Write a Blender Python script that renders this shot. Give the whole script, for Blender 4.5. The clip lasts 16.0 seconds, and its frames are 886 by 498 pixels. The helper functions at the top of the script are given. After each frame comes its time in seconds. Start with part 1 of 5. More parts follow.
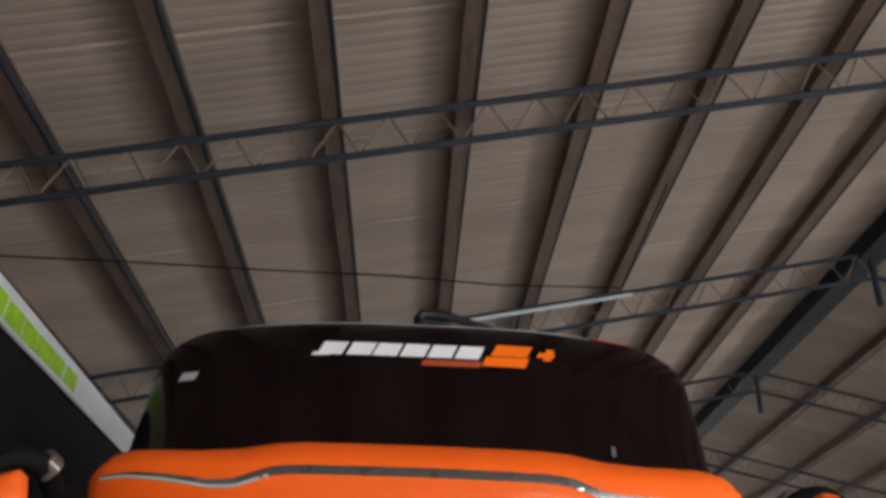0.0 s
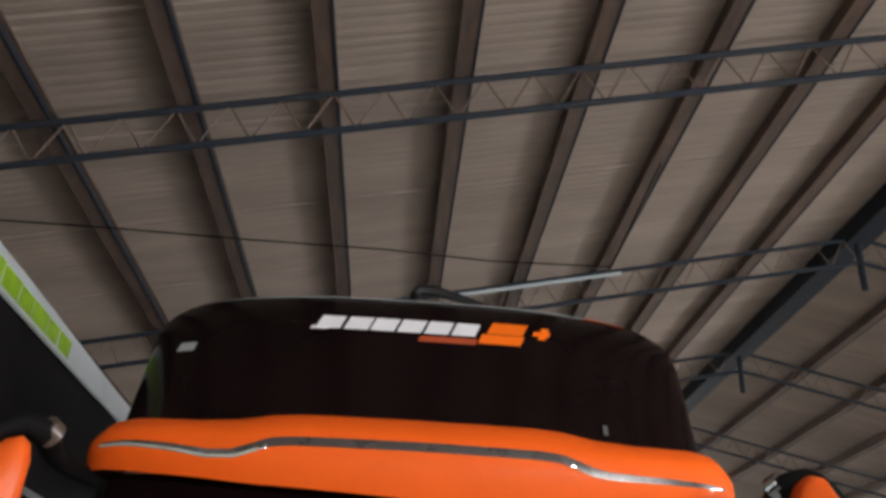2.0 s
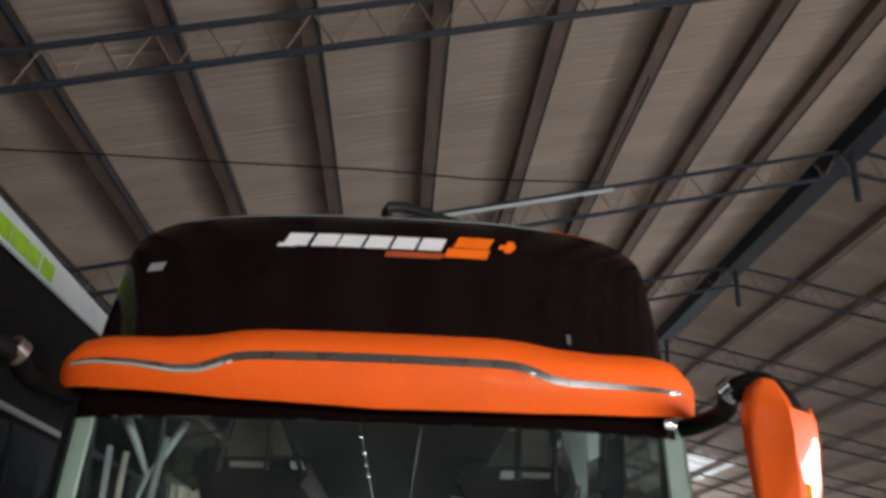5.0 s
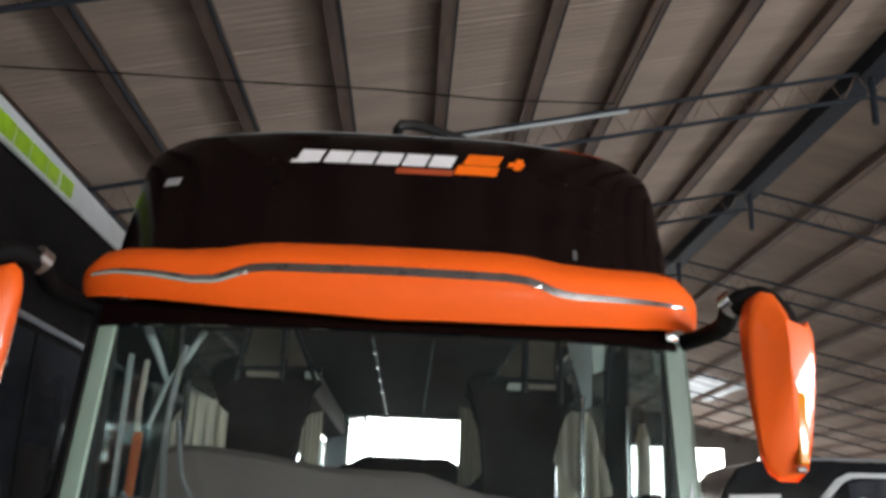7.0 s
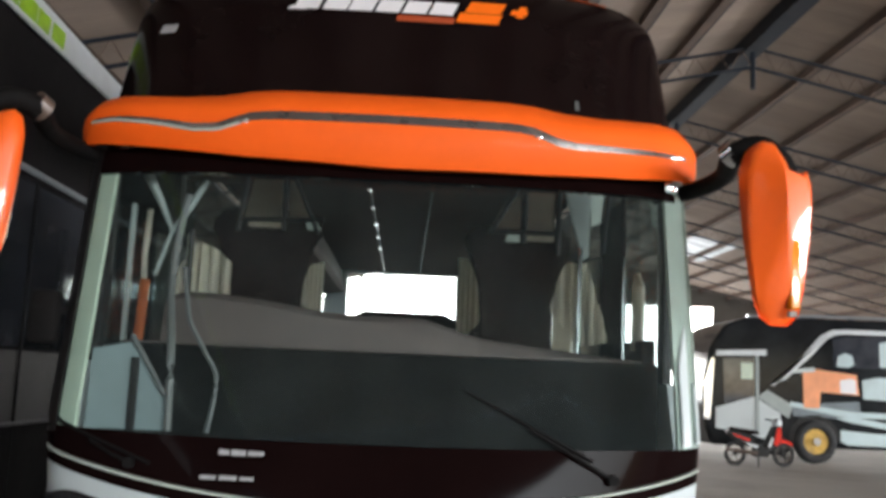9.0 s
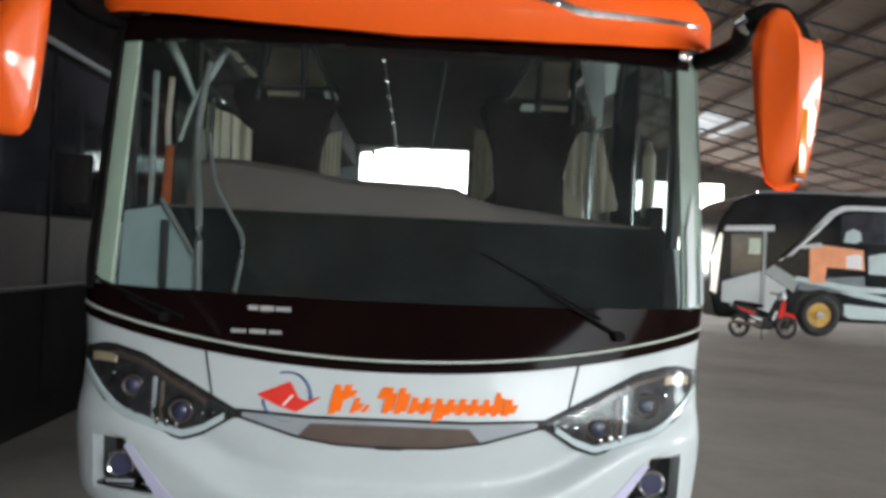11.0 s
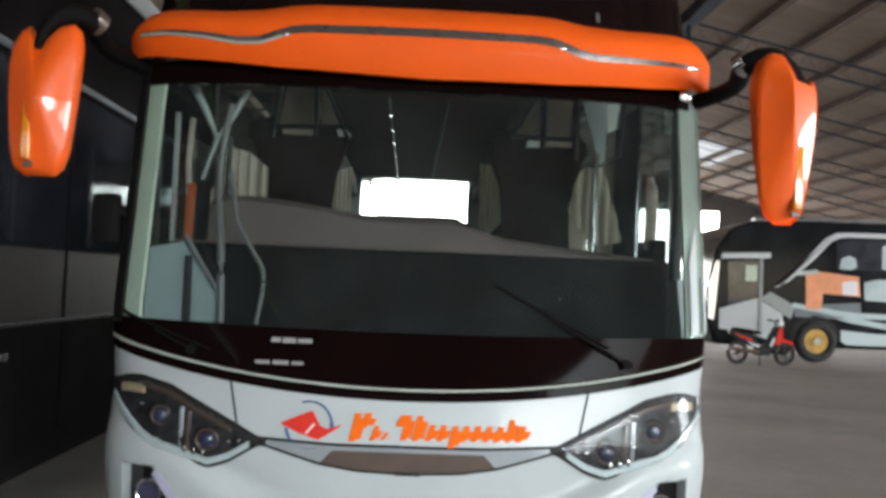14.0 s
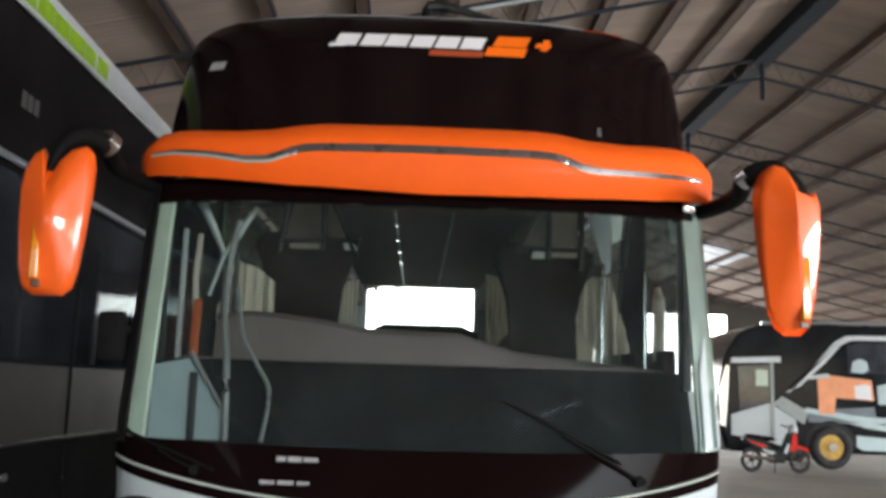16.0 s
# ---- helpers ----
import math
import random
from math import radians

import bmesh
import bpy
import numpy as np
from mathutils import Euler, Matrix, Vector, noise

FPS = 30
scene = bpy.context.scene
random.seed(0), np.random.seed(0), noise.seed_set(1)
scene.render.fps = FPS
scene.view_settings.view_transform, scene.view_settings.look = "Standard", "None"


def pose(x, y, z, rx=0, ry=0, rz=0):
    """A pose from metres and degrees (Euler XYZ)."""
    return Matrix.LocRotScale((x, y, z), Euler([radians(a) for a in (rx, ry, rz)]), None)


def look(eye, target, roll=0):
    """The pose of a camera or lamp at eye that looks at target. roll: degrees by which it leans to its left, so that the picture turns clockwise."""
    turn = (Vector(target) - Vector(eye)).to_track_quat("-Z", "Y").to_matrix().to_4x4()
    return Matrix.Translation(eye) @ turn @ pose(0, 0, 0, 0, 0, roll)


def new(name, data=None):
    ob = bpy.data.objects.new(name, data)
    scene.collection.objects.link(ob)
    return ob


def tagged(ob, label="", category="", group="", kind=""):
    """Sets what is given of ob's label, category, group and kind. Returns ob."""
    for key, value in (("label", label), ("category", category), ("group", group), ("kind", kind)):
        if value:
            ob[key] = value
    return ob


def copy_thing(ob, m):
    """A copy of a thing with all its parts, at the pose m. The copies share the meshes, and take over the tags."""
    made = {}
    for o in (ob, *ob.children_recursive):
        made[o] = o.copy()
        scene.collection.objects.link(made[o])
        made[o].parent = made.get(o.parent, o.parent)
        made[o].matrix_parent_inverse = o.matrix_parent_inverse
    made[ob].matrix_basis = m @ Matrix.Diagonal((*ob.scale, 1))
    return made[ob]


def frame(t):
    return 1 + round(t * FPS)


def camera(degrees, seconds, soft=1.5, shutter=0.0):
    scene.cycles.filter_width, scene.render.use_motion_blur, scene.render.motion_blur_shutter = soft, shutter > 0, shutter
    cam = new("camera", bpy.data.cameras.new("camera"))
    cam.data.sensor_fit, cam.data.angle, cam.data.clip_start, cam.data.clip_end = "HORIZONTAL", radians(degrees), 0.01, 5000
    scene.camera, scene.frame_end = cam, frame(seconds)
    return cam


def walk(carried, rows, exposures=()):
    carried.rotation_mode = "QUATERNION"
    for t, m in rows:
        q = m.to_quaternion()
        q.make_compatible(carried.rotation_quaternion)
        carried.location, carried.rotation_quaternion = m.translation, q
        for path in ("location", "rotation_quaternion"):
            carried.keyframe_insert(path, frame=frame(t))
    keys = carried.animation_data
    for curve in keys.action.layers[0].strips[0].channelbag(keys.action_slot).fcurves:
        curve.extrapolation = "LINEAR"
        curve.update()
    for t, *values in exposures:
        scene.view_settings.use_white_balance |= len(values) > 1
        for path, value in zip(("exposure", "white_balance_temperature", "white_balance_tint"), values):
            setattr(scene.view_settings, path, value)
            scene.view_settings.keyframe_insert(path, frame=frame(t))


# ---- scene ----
cam = camera(51.8, 16.0, soft=3.5, shutter=0.4)
PATH = [
    (0, (-0.04, -3.16, 1.67), (0.007, -1.399, 2.616), 1.8),
    (0.5, (-0.083, -3.173, 1.674), (-0.023, -1.4, 2.598), 2.1),
    (1, (-0.071, -3.19, 1.675), (0.013, -1.416, 2.595), 2.8),
    (1.5, (-0.087, -3.189, 1.67), (0.014, -1.406, 2.57), 2.7),
    (2, (-0.096, -3.202, 1.67), (-0.017, -1.415, 2.564), 2.8),
    (2.5, (-0.106, -3.216, 1.652), (-0.007, -1.418, 2.523), 2.3),
    (3, (-0.099, -3.217, 1.645), (0.01, -1.398, 2.469), 2.0),
    (3.5, (-0.076, -3.195, 1.647), (0.053, -1.361, 2.434), 2.1),
    (4, (0.006, -3.205, 1.648), (0.111, -1.358, 2.408), 1.9),
    (6.5, (0.107, -3.257, 1.595), (0.171, -1.369, 2.251), 1.8),
    (7, (0.107, -3.287, 1.58), (0.158, -1.373, 2.16), 2.3),
    (7.5, (0.087, -3.3, 1.57), (0.123, -1.372, 2.102), 3.1),
    (8, (0.068, -3.28, 1.541), (0.142, -1.333, 1.989), 2.7),
    (8.5, (0.112, -3.305, 1.538), (0.187, -1.344, 1.925), 2.3),
    (9, (0.085, -3.298, 1.527), (0.16, -1.32, 1.812), 2.4),
    (9.5, (0.108, -3.323, 1.507), (0.178, -1.335, 1.713), 2.7),
    (10, (0.106, -3.341, 1.49), (0.165, -1.346, 1.621), 2.9),
    (12.5, (-0.025, -3.567, 1.464), (0.053, -1.57, 1.414), 2.3),
    (13, (-0.021, -3.58, 1.478), (0.055, -1.582, 1.465), 2.3),
    (13.5, (-0.027, -3.582, 1.481), (0.037, -1.583, 1.519), 2.3),
    (14, (-0.024, -3.586, 1.487), (0.047, -1.589, 1.564), 2.3),
    (14.5, (-0.023, -3.595, 1.494), (0.03, -1.6, 1.636), 2.3),
    (15, (-0.026, -3.593, 1.5), (0.032, -1.603, 1.684), 2.3),
    (15.5, (-0.026, -3.591, 1.509), (0.043, -1.609, 1.767), 1.8),
    (16, (-0.029, -3.581, 1.521), (0.021, -1.605, 1.828), 1.7),
]
walk(cam, [(t, look(eye, target, roll)) for t, eye, target, roll in PATH], exposures=[(0, 1.17), (4, 1.17), (6.5, 1.2), (8, 1.32), (9, 1.42), (10, 1.26), (12.5, 1.06), (13.5, 1.1), (15, 1.3), (16, 1.38)])

# ---- world, sun and large lights ----
world = bpy.data.worlds.new("world")
scene.world = world
world.use_nodes = True
_nt = world.node_tree
_sky = _nt.nodes.new("ShaderNodeTexSky")
_sky.sky_type = 'NISHITA'
_sky.sun_disc = False
_sky.sun_elevation = radians(48)
_sky.sun_rotation = radians(150)
_bg = _nt.nodes["Background"]
_bg.inputs[1].default_value = 0.15
_nt.links.new(_sky.outputs[0], _bg.inputs[0])

sun = new("sun", bpy.data.lights.new("sun", 'SUN'))
sun.data.energy = 3.0
sun.data.angle = radians(0.53)
sun.data.color = (1.0, 0.95, 0.88)
sun.matrix_world = look((0, 0, 40), (-10, 17, 0))


def opening_light(name, eye, target, sx, sy, watts, color, spread=180):
    """An area lamp standing in for daylight at an opening of the shed."""
    ob = new(name, bpy.data.lights.new(name, 'AREA'))
    ob.data.shape = 'RECTANGLE'
    ob.data.size, ob.data.size_y = sx, sy
    ob.data.energy, ob.data.color = watts, color
    ob.data.spread = radians(spread)
    ob.matrix_world = look(eye, target)
    return ob


opening_light("front_opening_daylight", (8.5, -13.6, 2.65), (6, 0, -2.0), 11, 1.8, 370, (0.90, 0.97, 1.0), 92)
opening_light("rear_opening_daylight", (8, 39.4, 2.5), (8, 0, 1.5), 18, 4.4, 350, (0.92, 0.98, 1.0))
# added lamps at unseen east gaps: mirror highlight, then fill for the far coach
opening_light("side_fill_light", (23.6, -3, 1.9), (0, -2, -2.0), 4.5, 3.2, 380, (0.95, 0.98, 1.0), 120)
opening_light("yard_fill_light", (23.6, 11, 1.9), (9, 17, -1.0), 6, 3.2, 330, (0.95, 0.98, 1.0), 110)


# ---- materials ----
def mat(name, color, rough=0.5, metal=0.0, var=0.15, scale=6.0, bump=0.0, bscale=60.0, coat=0.0, dirt=None, dirt_amt=0.0, stretch=(1, 1, 1), spec=0.5):
    """Paint, cloth or metal with broad and fine variation."""
    m = bpy.data.materials.new(name)
    m.use_nodes = True
    nt = m.node_tree
    b = nt.nodes["Principled BSDF"]
    geo = nt.nodes.new("ShaderNodeNewGeometry")
    mp = nt.nodes.new("ShaderNodeMapping")
    mp.inputs["Scale"].default_value = stretch
    nt.links.new(geo.outputs["Position"], mp.inputs["Vector"])
    n1 = nt.nodes.new("ShaderNodeTexNoise")
    n1.inputs["Scale"].default_value = scale
    n1.inputs["Detail"].default_value = 5
    n2 = nt.nodes.new("ShaderNodeTexNoise")
    n2.inputs["Scale"].default_value = scale * 9
    n2.inputs["Detail"].default_value = 3
    for n in (n1, n2):
        nt.links.new(mp.outputs[0], n.inputs["Vector"])
    add = nt.nodes.new("ShaderNodeMath")
    add.operation = 'MULTIPLY_ADD'
    nt.links.new(n2.outputs[0], add.inputs[0])
    add.inputs[1].default_value = 0.35
    nt.links.new(n1.outputs[0], add.inputs[2])
    ramp = nt.nodes.new("ShaderNodeMapRange")
    ramp.inputs[1].default_value, ramp.inputs[2].default_value = 0.42, 0.95
    ramp.inputs[3].default_value, ramp.inputs[4].default_value = 1 - var, 1 + var
    nt.links.new(add.outputs[0], ramp.inputs[0])
    mul = nt.nodes.new("ShaderNodeVectorMath")
    mul.operation = 'SCALE'
    mul.inputs[0].default_value = color[:3]
    nt.links.new(ramp.outputs[0], mul.inputs["Scale"])
    last = mul.outputs[0]
    if dirt:
        n3 = nt.nodes.new("ShaderNodeTexNoise")
        n3.inputs["Scale"].default_value = scale * 0.45
        n3.inputs["Detail"].default_value = 8
        n3.inputs["Roughness"].default_value = 0.65
        nt.links.new(mp.outputs[0], n3.inputs["Vector"])
        r3 = nt.nodes.new("ShaderNodeMapRange")
        r3.inputs[1].default_value, r3.inputs[2].default_value = 0.48, 0.72
        r3.inputs[3].default_value, r3.inputs[4].default_value = 0, dirt_amt
        nt.links.new(n3.outputs[0], r3.inputs[0])
        mix = nt.nodes.new("ShaderNodeMix")
        mix.data_type = 'RGBA'
        nt.links.new(r3.outputs[0], mix.inputs[0])
        nt.links.new(last, mix.inputs[6])
        mix.inputs[7].default_value = (*dirt, 1)
        last = mix.outputs[2]
    nt.links.new(last, b.inputs["Base Color"])
    rr = nt.nodes.new("ShaderNodeMapRange")
    rr.inputs[3].default_value, rr.inputs[4].default_value = max(0.02, rough * 0.8), min(1, rough * 1.2)
    nt.links.new(n1.outputs[0], rr.inputs[0])
    nt.links.new(rr.outputs[0], b.inputs["Roughness"])
    b.inputs["Metallic"].default_value = metal
    b.inputs["Specular IOR Level"].default_value = spec
    if coat:
        b.inputs["Coat Weight"].default_value = coat
        b.inputs["Coat Roughness"].default_value = 0.04
    if bump:
        nb = nt.nodes.new("ShaderNodeTexNoise")
        nb.inputs["Scale"].default_value = bscale
        nb.inputs["Detail"].default_value = 4
        nt.links.new(mp.outputs[0], nb.inputs["Vector"])
        bp = nt.nodes.new("ShaderNodeBump")
        bp.inputs["Strength"].default_value = bump
        bp.inputs["Distance"].default_value = 0.01
        nt.links.new(nb.outputs[0], bp.inputs["Height"])
        nt.links.new(bp.outputs[0], b.inputs["Normal"])
    return m


def glass(name, color, rough=0.02, ior=1.33, veil=0.0):
    """Thin tinted sheet glass: light passes straight, with a gloss."""
    m = bpy.data.materials.new(name)
    m.use_nodes = True
    nt = m.node_tree
    for n in list(nt.nodes):
        if n.type == 'BSDF_PRINCIPLED':
            nt.nodes.remove(n)
    out = nt.nodes["Material Output"]
    tr = nt.nodes.new("ShaderNodeBsdfTransparent")
    tr.inputs[0].default_value = (*color, 1)
    gl = nt.nodes.new("ShaderNodeBsdfGlossy")
    gl.inputs["Roughness"].default_value = rough
    gl.inputs["Color"].default_value = (0.80, 0.85, 0.84, 1)
    f0 = ((ior - 1) / (ior + 1)) ** 2
    lw = nt.nodes.new("ShaderNodeLayerWeight")
    lw.inputs[0].default_value = 0.5
    pw = nt.nodes.new("ShaderNodeMath")
    pw.operation = 'POWER'
    nt.links.new(lw.outputs["Facing"], pw.inputs[0])
    pw.inputs[1].default_value = 5.0
    fr = nt.nodes.new("ShaderNodeMath")
    fr.operation = 'MULTIPLY_ADD'
    nt.links.new(pw.outputs[0], fr.inputs[0])
    fr.inputs[1].default_value, fr.inputs[2].default_value = 1 - f0, f0
    geo = nt.nodes.new("ShaderNodeNewGeometry")
    ns = nt.nodes.new("ShaderNodeTexNoise")
    ns.inputs["Scale"].default_value = 3.0
    ns.inputs["Detail"].default_value = 6
    nt.links.new(geo.outputs["Position"], ns.inputs["Vector"])
    rg = nt.nodes.new("ShaderNodeMapRange")
    rg.inputs[3].default_value, rg.inputs[4].default_value = rough * 0.5, rough * 2
    nt.links.new(ns.outputs[0], rg.inputs[0])
    nt.links.new(rg.outputs[0], gl.inputs["Roughness"])
    mx = nt.nodes.new("ShaderNodeMixShader")
    nt.links.new(fr.outputs[0], mx.inputs[0])
    nt.links.new(tr.outputs[0], mx.inputs[1])
    nt.links.new(gl.outputs[0], mx.inputs[2])
    # teal diffuse share imitates the hazy reflection lying over the pane
    if veil:
        df = nt.nodes.new("ShaderNodeBsdfDiffuse")
        df.inputs[0].default_value = (0.46, 0.55, 0.55, 1)
        amt = nt.nodes.new("ShaderNodeMapRange")
        amt.inputs[1].default_value, amt.inputs[2].default_value = 0.3, 0.75
        amt.inputs[3].default_value, amt.inputs[4].default_value = veil * 0.5, veil * 1.5
        nt.links.new(ns.outputs[0], amt.inputs[0])
        md = nt.nodes.new("ShaderNodeMixShader")
        nt.links.new(amt.outputs[0], md.inputs[0])
        nt.links.new(mx.outputs[0], md.inputs[1])
        nt.links.new(df.outputs[0], md.inputs[2])
        mx = md
    nt.links.new(mx.outputs[0], out.inputs[0])
    return m


M_WHITE = mat("white_bus_paint", (0.51, 0.545, 0.555), 0.42, var=0.04, scale=3, coat=0.12, dirt=(0.6, 0.59, 0.57), dirt_amt=0.10)
M_ORANGE = mat("orange_bus_paint", (1.0, 0.13, 0.011), 0.55, var=0.05, scale=4, coat=0.03, spec=0.15)
M_STRIPE = mat("grey_brown_visor_stripe", (0.11, 0.092, 0.085), 0.28, metal=0.45, var=0.12, scale=10)
M_MIRROR = mat("orange_mirror_paint", (1.0, 0.13, 0.010), 0.38, var=0.05, scale=6, coat=0.8)
M_MIRROR.node_tree.nodes["Principled BSDF"].inputs["Coat IOR"].default_value = 1.55
M_BLACK = mat("black_gloss_panel", (0.012, 0.010, 0.010), 0.12, var=0.2, scale=5, coat=0.3)
M_TINT = mat("dark_tinted_glass", (0.008, 0.004, 0.004), 0.10, var=0.2, scale=4, spec=0.14)
M_FRIT = mat("black_glass_border", (0.007, 0.003, 0.003), 0.05, var=0.2, scale=4, spec=0.02)
M_RUBBER = mat("black_rubber", (0.007, 0.006, 0.006), 0.75, var=0.25, scale=20, bump=0.3, spec=0.12)
M_PLASTIC = mat("black_moulded_plastic", (0.016, 0.014, 0.014), 0.45, var=0.2, scale=20, bump=0.15, bscale=300, spec=0.25)
M_CHROME = mat("brushed_chrome", (0.75, 0.76, 0.78), 0.14, metal=1.0, var=0.08, scale=20)
M_SILVER = mat("silver_paint", (0.40, 0.43, 0.46), 0.3, metal=0.35, var=0.08, scale=10, coat=0.4)
M_GUNMETAL = mat("bronze_grey_trim", (0.11, 0.075, 0.06), 0.38, metal=0.1, var=0.15, scale=10, coat=0.3)
M_LAV = mat("pale_lilac_plastic", (0.52, 0.50, 0.66), 0.4, var=0.06, scale=10)
M_AMBER = mat("amber_lens", (0.80, 0.26, 0.012), 0.15, var=0.1, scale=30, coat=0.5)
M_LIGHTGUIDE = mat("frosted_light_guide", (0.62, 0.70, 0.72), 0.3, var=0.06, scale=20, coat=0.4)
M_REFLECTOR = mat("smoked_reflector", (0.045, 0.043, 0.046), 0.42, metal=0.25, var=0.7, scale=24, spec=0.3)
M_WARMLENS = mat("faint_amber_lens", (0.50, 0.40, 0.26), 0.25, var=0.2, scale=30, coat=0.4)
M_LENS = mat("dark_projector_lens", (0.045, 0.045, 0.085), 0.05, var=0.2, scale=20, coat=0.8)
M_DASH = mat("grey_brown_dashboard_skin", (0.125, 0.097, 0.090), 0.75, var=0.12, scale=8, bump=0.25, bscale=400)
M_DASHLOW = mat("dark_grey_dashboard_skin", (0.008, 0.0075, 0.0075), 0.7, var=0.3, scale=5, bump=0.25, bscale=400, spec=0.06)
M_SEAT = mat("dark_seat_cloth", (0.011, 0.006, 0.006), 0.95, var=0.3, scale=14, bump=0.4, bscale=350, spec=0.04)
M_CURTAIN = mat("beige_curtain_cloth", (0.86, 0.82, 0.74), 0.9, var=0.12, scale=10, bump=0.4, bscale=300)
def translucent(m, share):
    """Let part of the light through a cloth."""
    nt = m.node_tree
    out = nt.nodes["Material Output"]
    base = out.inputs[0].links[0].from_socket
    bs = [n for n in nt.nodes if n.type == 'BSDF_PRINCIPLED'][0]
    tl = nt.nodes.new("ShaderNodeBsdfTranslucent")
    if bs.inputs["Base Color"].links:
        nt.links.new(bs.inputs["Base Color"].links[0].from_socket, tl.inputs[0])
    mx = nt.nodes.new("ShaderNodeMixShader")
    mx.inputs[0].default_value = share
    nt.links.new(base, mx.inputs[1])
    nt.links.new(tl.outputs[0], mx.inputs[2])
    nt.links.new(mx.outputs[0], out.inputs[0])


M_CURTAIN2 = mat("orange_curtain_cloth", (0.62, 0.16, 0.05), 0.9, var=0.12, scale=10, bump=0.4, bscale=300)
M_TRIMGREEN = mat("pale_green_grey_trim", (0.56, 0.64, 0.52), 0.6, var=0.1, scale=8)
M_TRIMGREY = mat("pale_grey_trim", (0.33, 0.36, 0.35), 0.55, var=0.1, scale=8)
M_TRIMPALE = mat("dusty_grey_trim", (0.50, 0.54, 0.48), 0.6, var=0.1, scale=8)
M_RAIL = mat("dull_grey_handrail", (0.13, 0.13, 0.128), 0.5, var=0.15, scale=12)
M_PANELTAN = mat("tan_vinyl_panel", (0.26, 0.205, 0.155), 0.6, var=0.2, scale=9)
M_PANEL = mat("grey_step_panel", (0.24, 0.29, 0.30), 0.6, var=0.2, scale=5)
M_CEIL = mat("red_brown_bus_lining", (0.075, 0.038, 0.031), 0.8, var=0.25, scale=5, bump=0.2, spec=0.1)
M_FLOORBUS = mat("dark_vinyl_floor", (0.06, 0.055, 0.05), 0.6, var=0.2, scale=10)
M_GREEN = mat("lime_green_film", (0.33, 0.57, 0.012), 0.4, var=0.22, scale=8, dirt=(0.42, 0.52, 0.10), dirt_amt=0.4)
M_DULLWHITE = mat("white_roof_paint", (0.66, 0.68, 0.70), 0.4, var=0.08, scale=5, dirt=(0.42, 0.42, 0.42), dirt_amt=0.35)
M_RED = mat("red_film", (0.78, 0.045, 0.03), 0.6, var=0.08, scale=12, spec=0.1)
M_BLUE = mat("navy_film", (0.03, 0.08, 0.22), 0.4, var=0.08, scale=12)
M_ORFILM = mat("orange_film", (1.0, 0.17, 0.010), 0.6, var=0.08, scale=12, spec=0.1)
M_WHFILM = mat("white_film", (0.85, 0.80, 0.82), 0.5, var=0.06, scale=12)
M_GRFILM = mat("dull_grey_film", (0.36, 0.34, 0.35), 0.6, var=0.2, scale=40)
M_LBUS = mat("dark_grey_bus_paint", (0.014, 0.012, 0.013), 0.7, var=0.25, scale=2.5, dirt=(0.030, 0.026, 0.026), dirt_amt=0.6, spec=0.02)
M_LGLASS = mat("bus_window_dark_glass", (0.034, 0.037, 0.046), 0.045, var=0.3, scale=2.0, dirt=(0.085, 0.088, 0.10), dirt_amt=0.7, spec=0.5)
M_LMID = mat("dusty_brown_grey_panel", (0.034, 0.028, 0.027), 0.45, var=0.3, scale=2.0, dirt=(0.06, 0.05, 0.048), dirt_amt=0.6, spec=0.12)
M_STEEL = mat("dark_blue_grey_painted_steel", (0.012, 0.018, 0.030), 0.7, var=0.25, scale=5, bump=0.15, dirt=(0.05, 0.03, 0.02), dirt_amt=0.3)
M_PURLIN = mat("rusty_brown_steel", (0.19, 0.125, 0.095), 0.7, var=0.3, scale=3, bump=0.15, dirt=(0.05, 0.045, 0.05), dirt_amt=0.5, stretch=(3, 0.6, 3))
M_ROOF = mat("weathered_roof_sheet", (0.41, 0.318, 0.262), 0.8, var=0.16, scale=1.1, bump=0.2, bscale=30, dirt=(0.26, 0.20, 0.165), dirt_amt=0.6, stretch=(0.35, 2.2, 1))
M_WALL = mat("weathered_wall_sheet", (0.20, 0.19, 0.175), 0.8, var=0.2, scale=1.0, dirt=(0.14, 0.12, 0.10), dirt_amt=0.6)
M_GROUND = mat("dusty_concrete_ground", (0.41, 0.38, 0.34), 0.9, var=0.14, scale=0.7, bump=0.5, bscale=25, dirt=(0.22, 0.19, 0.165), dirt_amt=0.7)
M_TYRE = mat("tyre_rubber", (0.03, 0.03, 0.032), 0.85, var=0.3, scale=12, bump=0.4, dirt=(0.12, 0.11, 0.10), dirt_amt=0.4)
M_RIM = mat("mustard_wheel_rim", (0.62, 0.36, 0.06), 0.5, var=0.2, scale=12, dirt=(0.12, 0.09, 0.06), dirt_amt=0.5)
M_FARBUS = mat("dark_bus_side_glass", (0.012, 0.013, 0.015), 0.12, var=0.4, scale=1.6, dirt=(0.03, 0.033, 0.037), dirt_amt=0.5, spec=0.16)
M_PALEBLUE = mat("pale_blue_grey_film", (0.50, 0.60, 0.62), 0.35, var=0.12, scale=3)
M_DUSKBLUE = mat("dusky_blue_grey_paint", (0.16, 0.19, 0.21), 0.4, var=0.25, scale=3)
M_SALMON = mat("faded_orange_film", (0.92, 0.36, 0.17), 0.35, var=0.15, scale=3)
G_WIND = glass("windscreen_glass", (0.84, 0.885, 0.88), 0.015, 1.27, 0.012)
G_SIDE = glass("tinted_side_glass", (0.62, 0.66, 0.66), 0.02)
G_CLEAR = glass("clear_lamp_cover", (0.90, 0.91, 0.91), 0.03, 1.16)


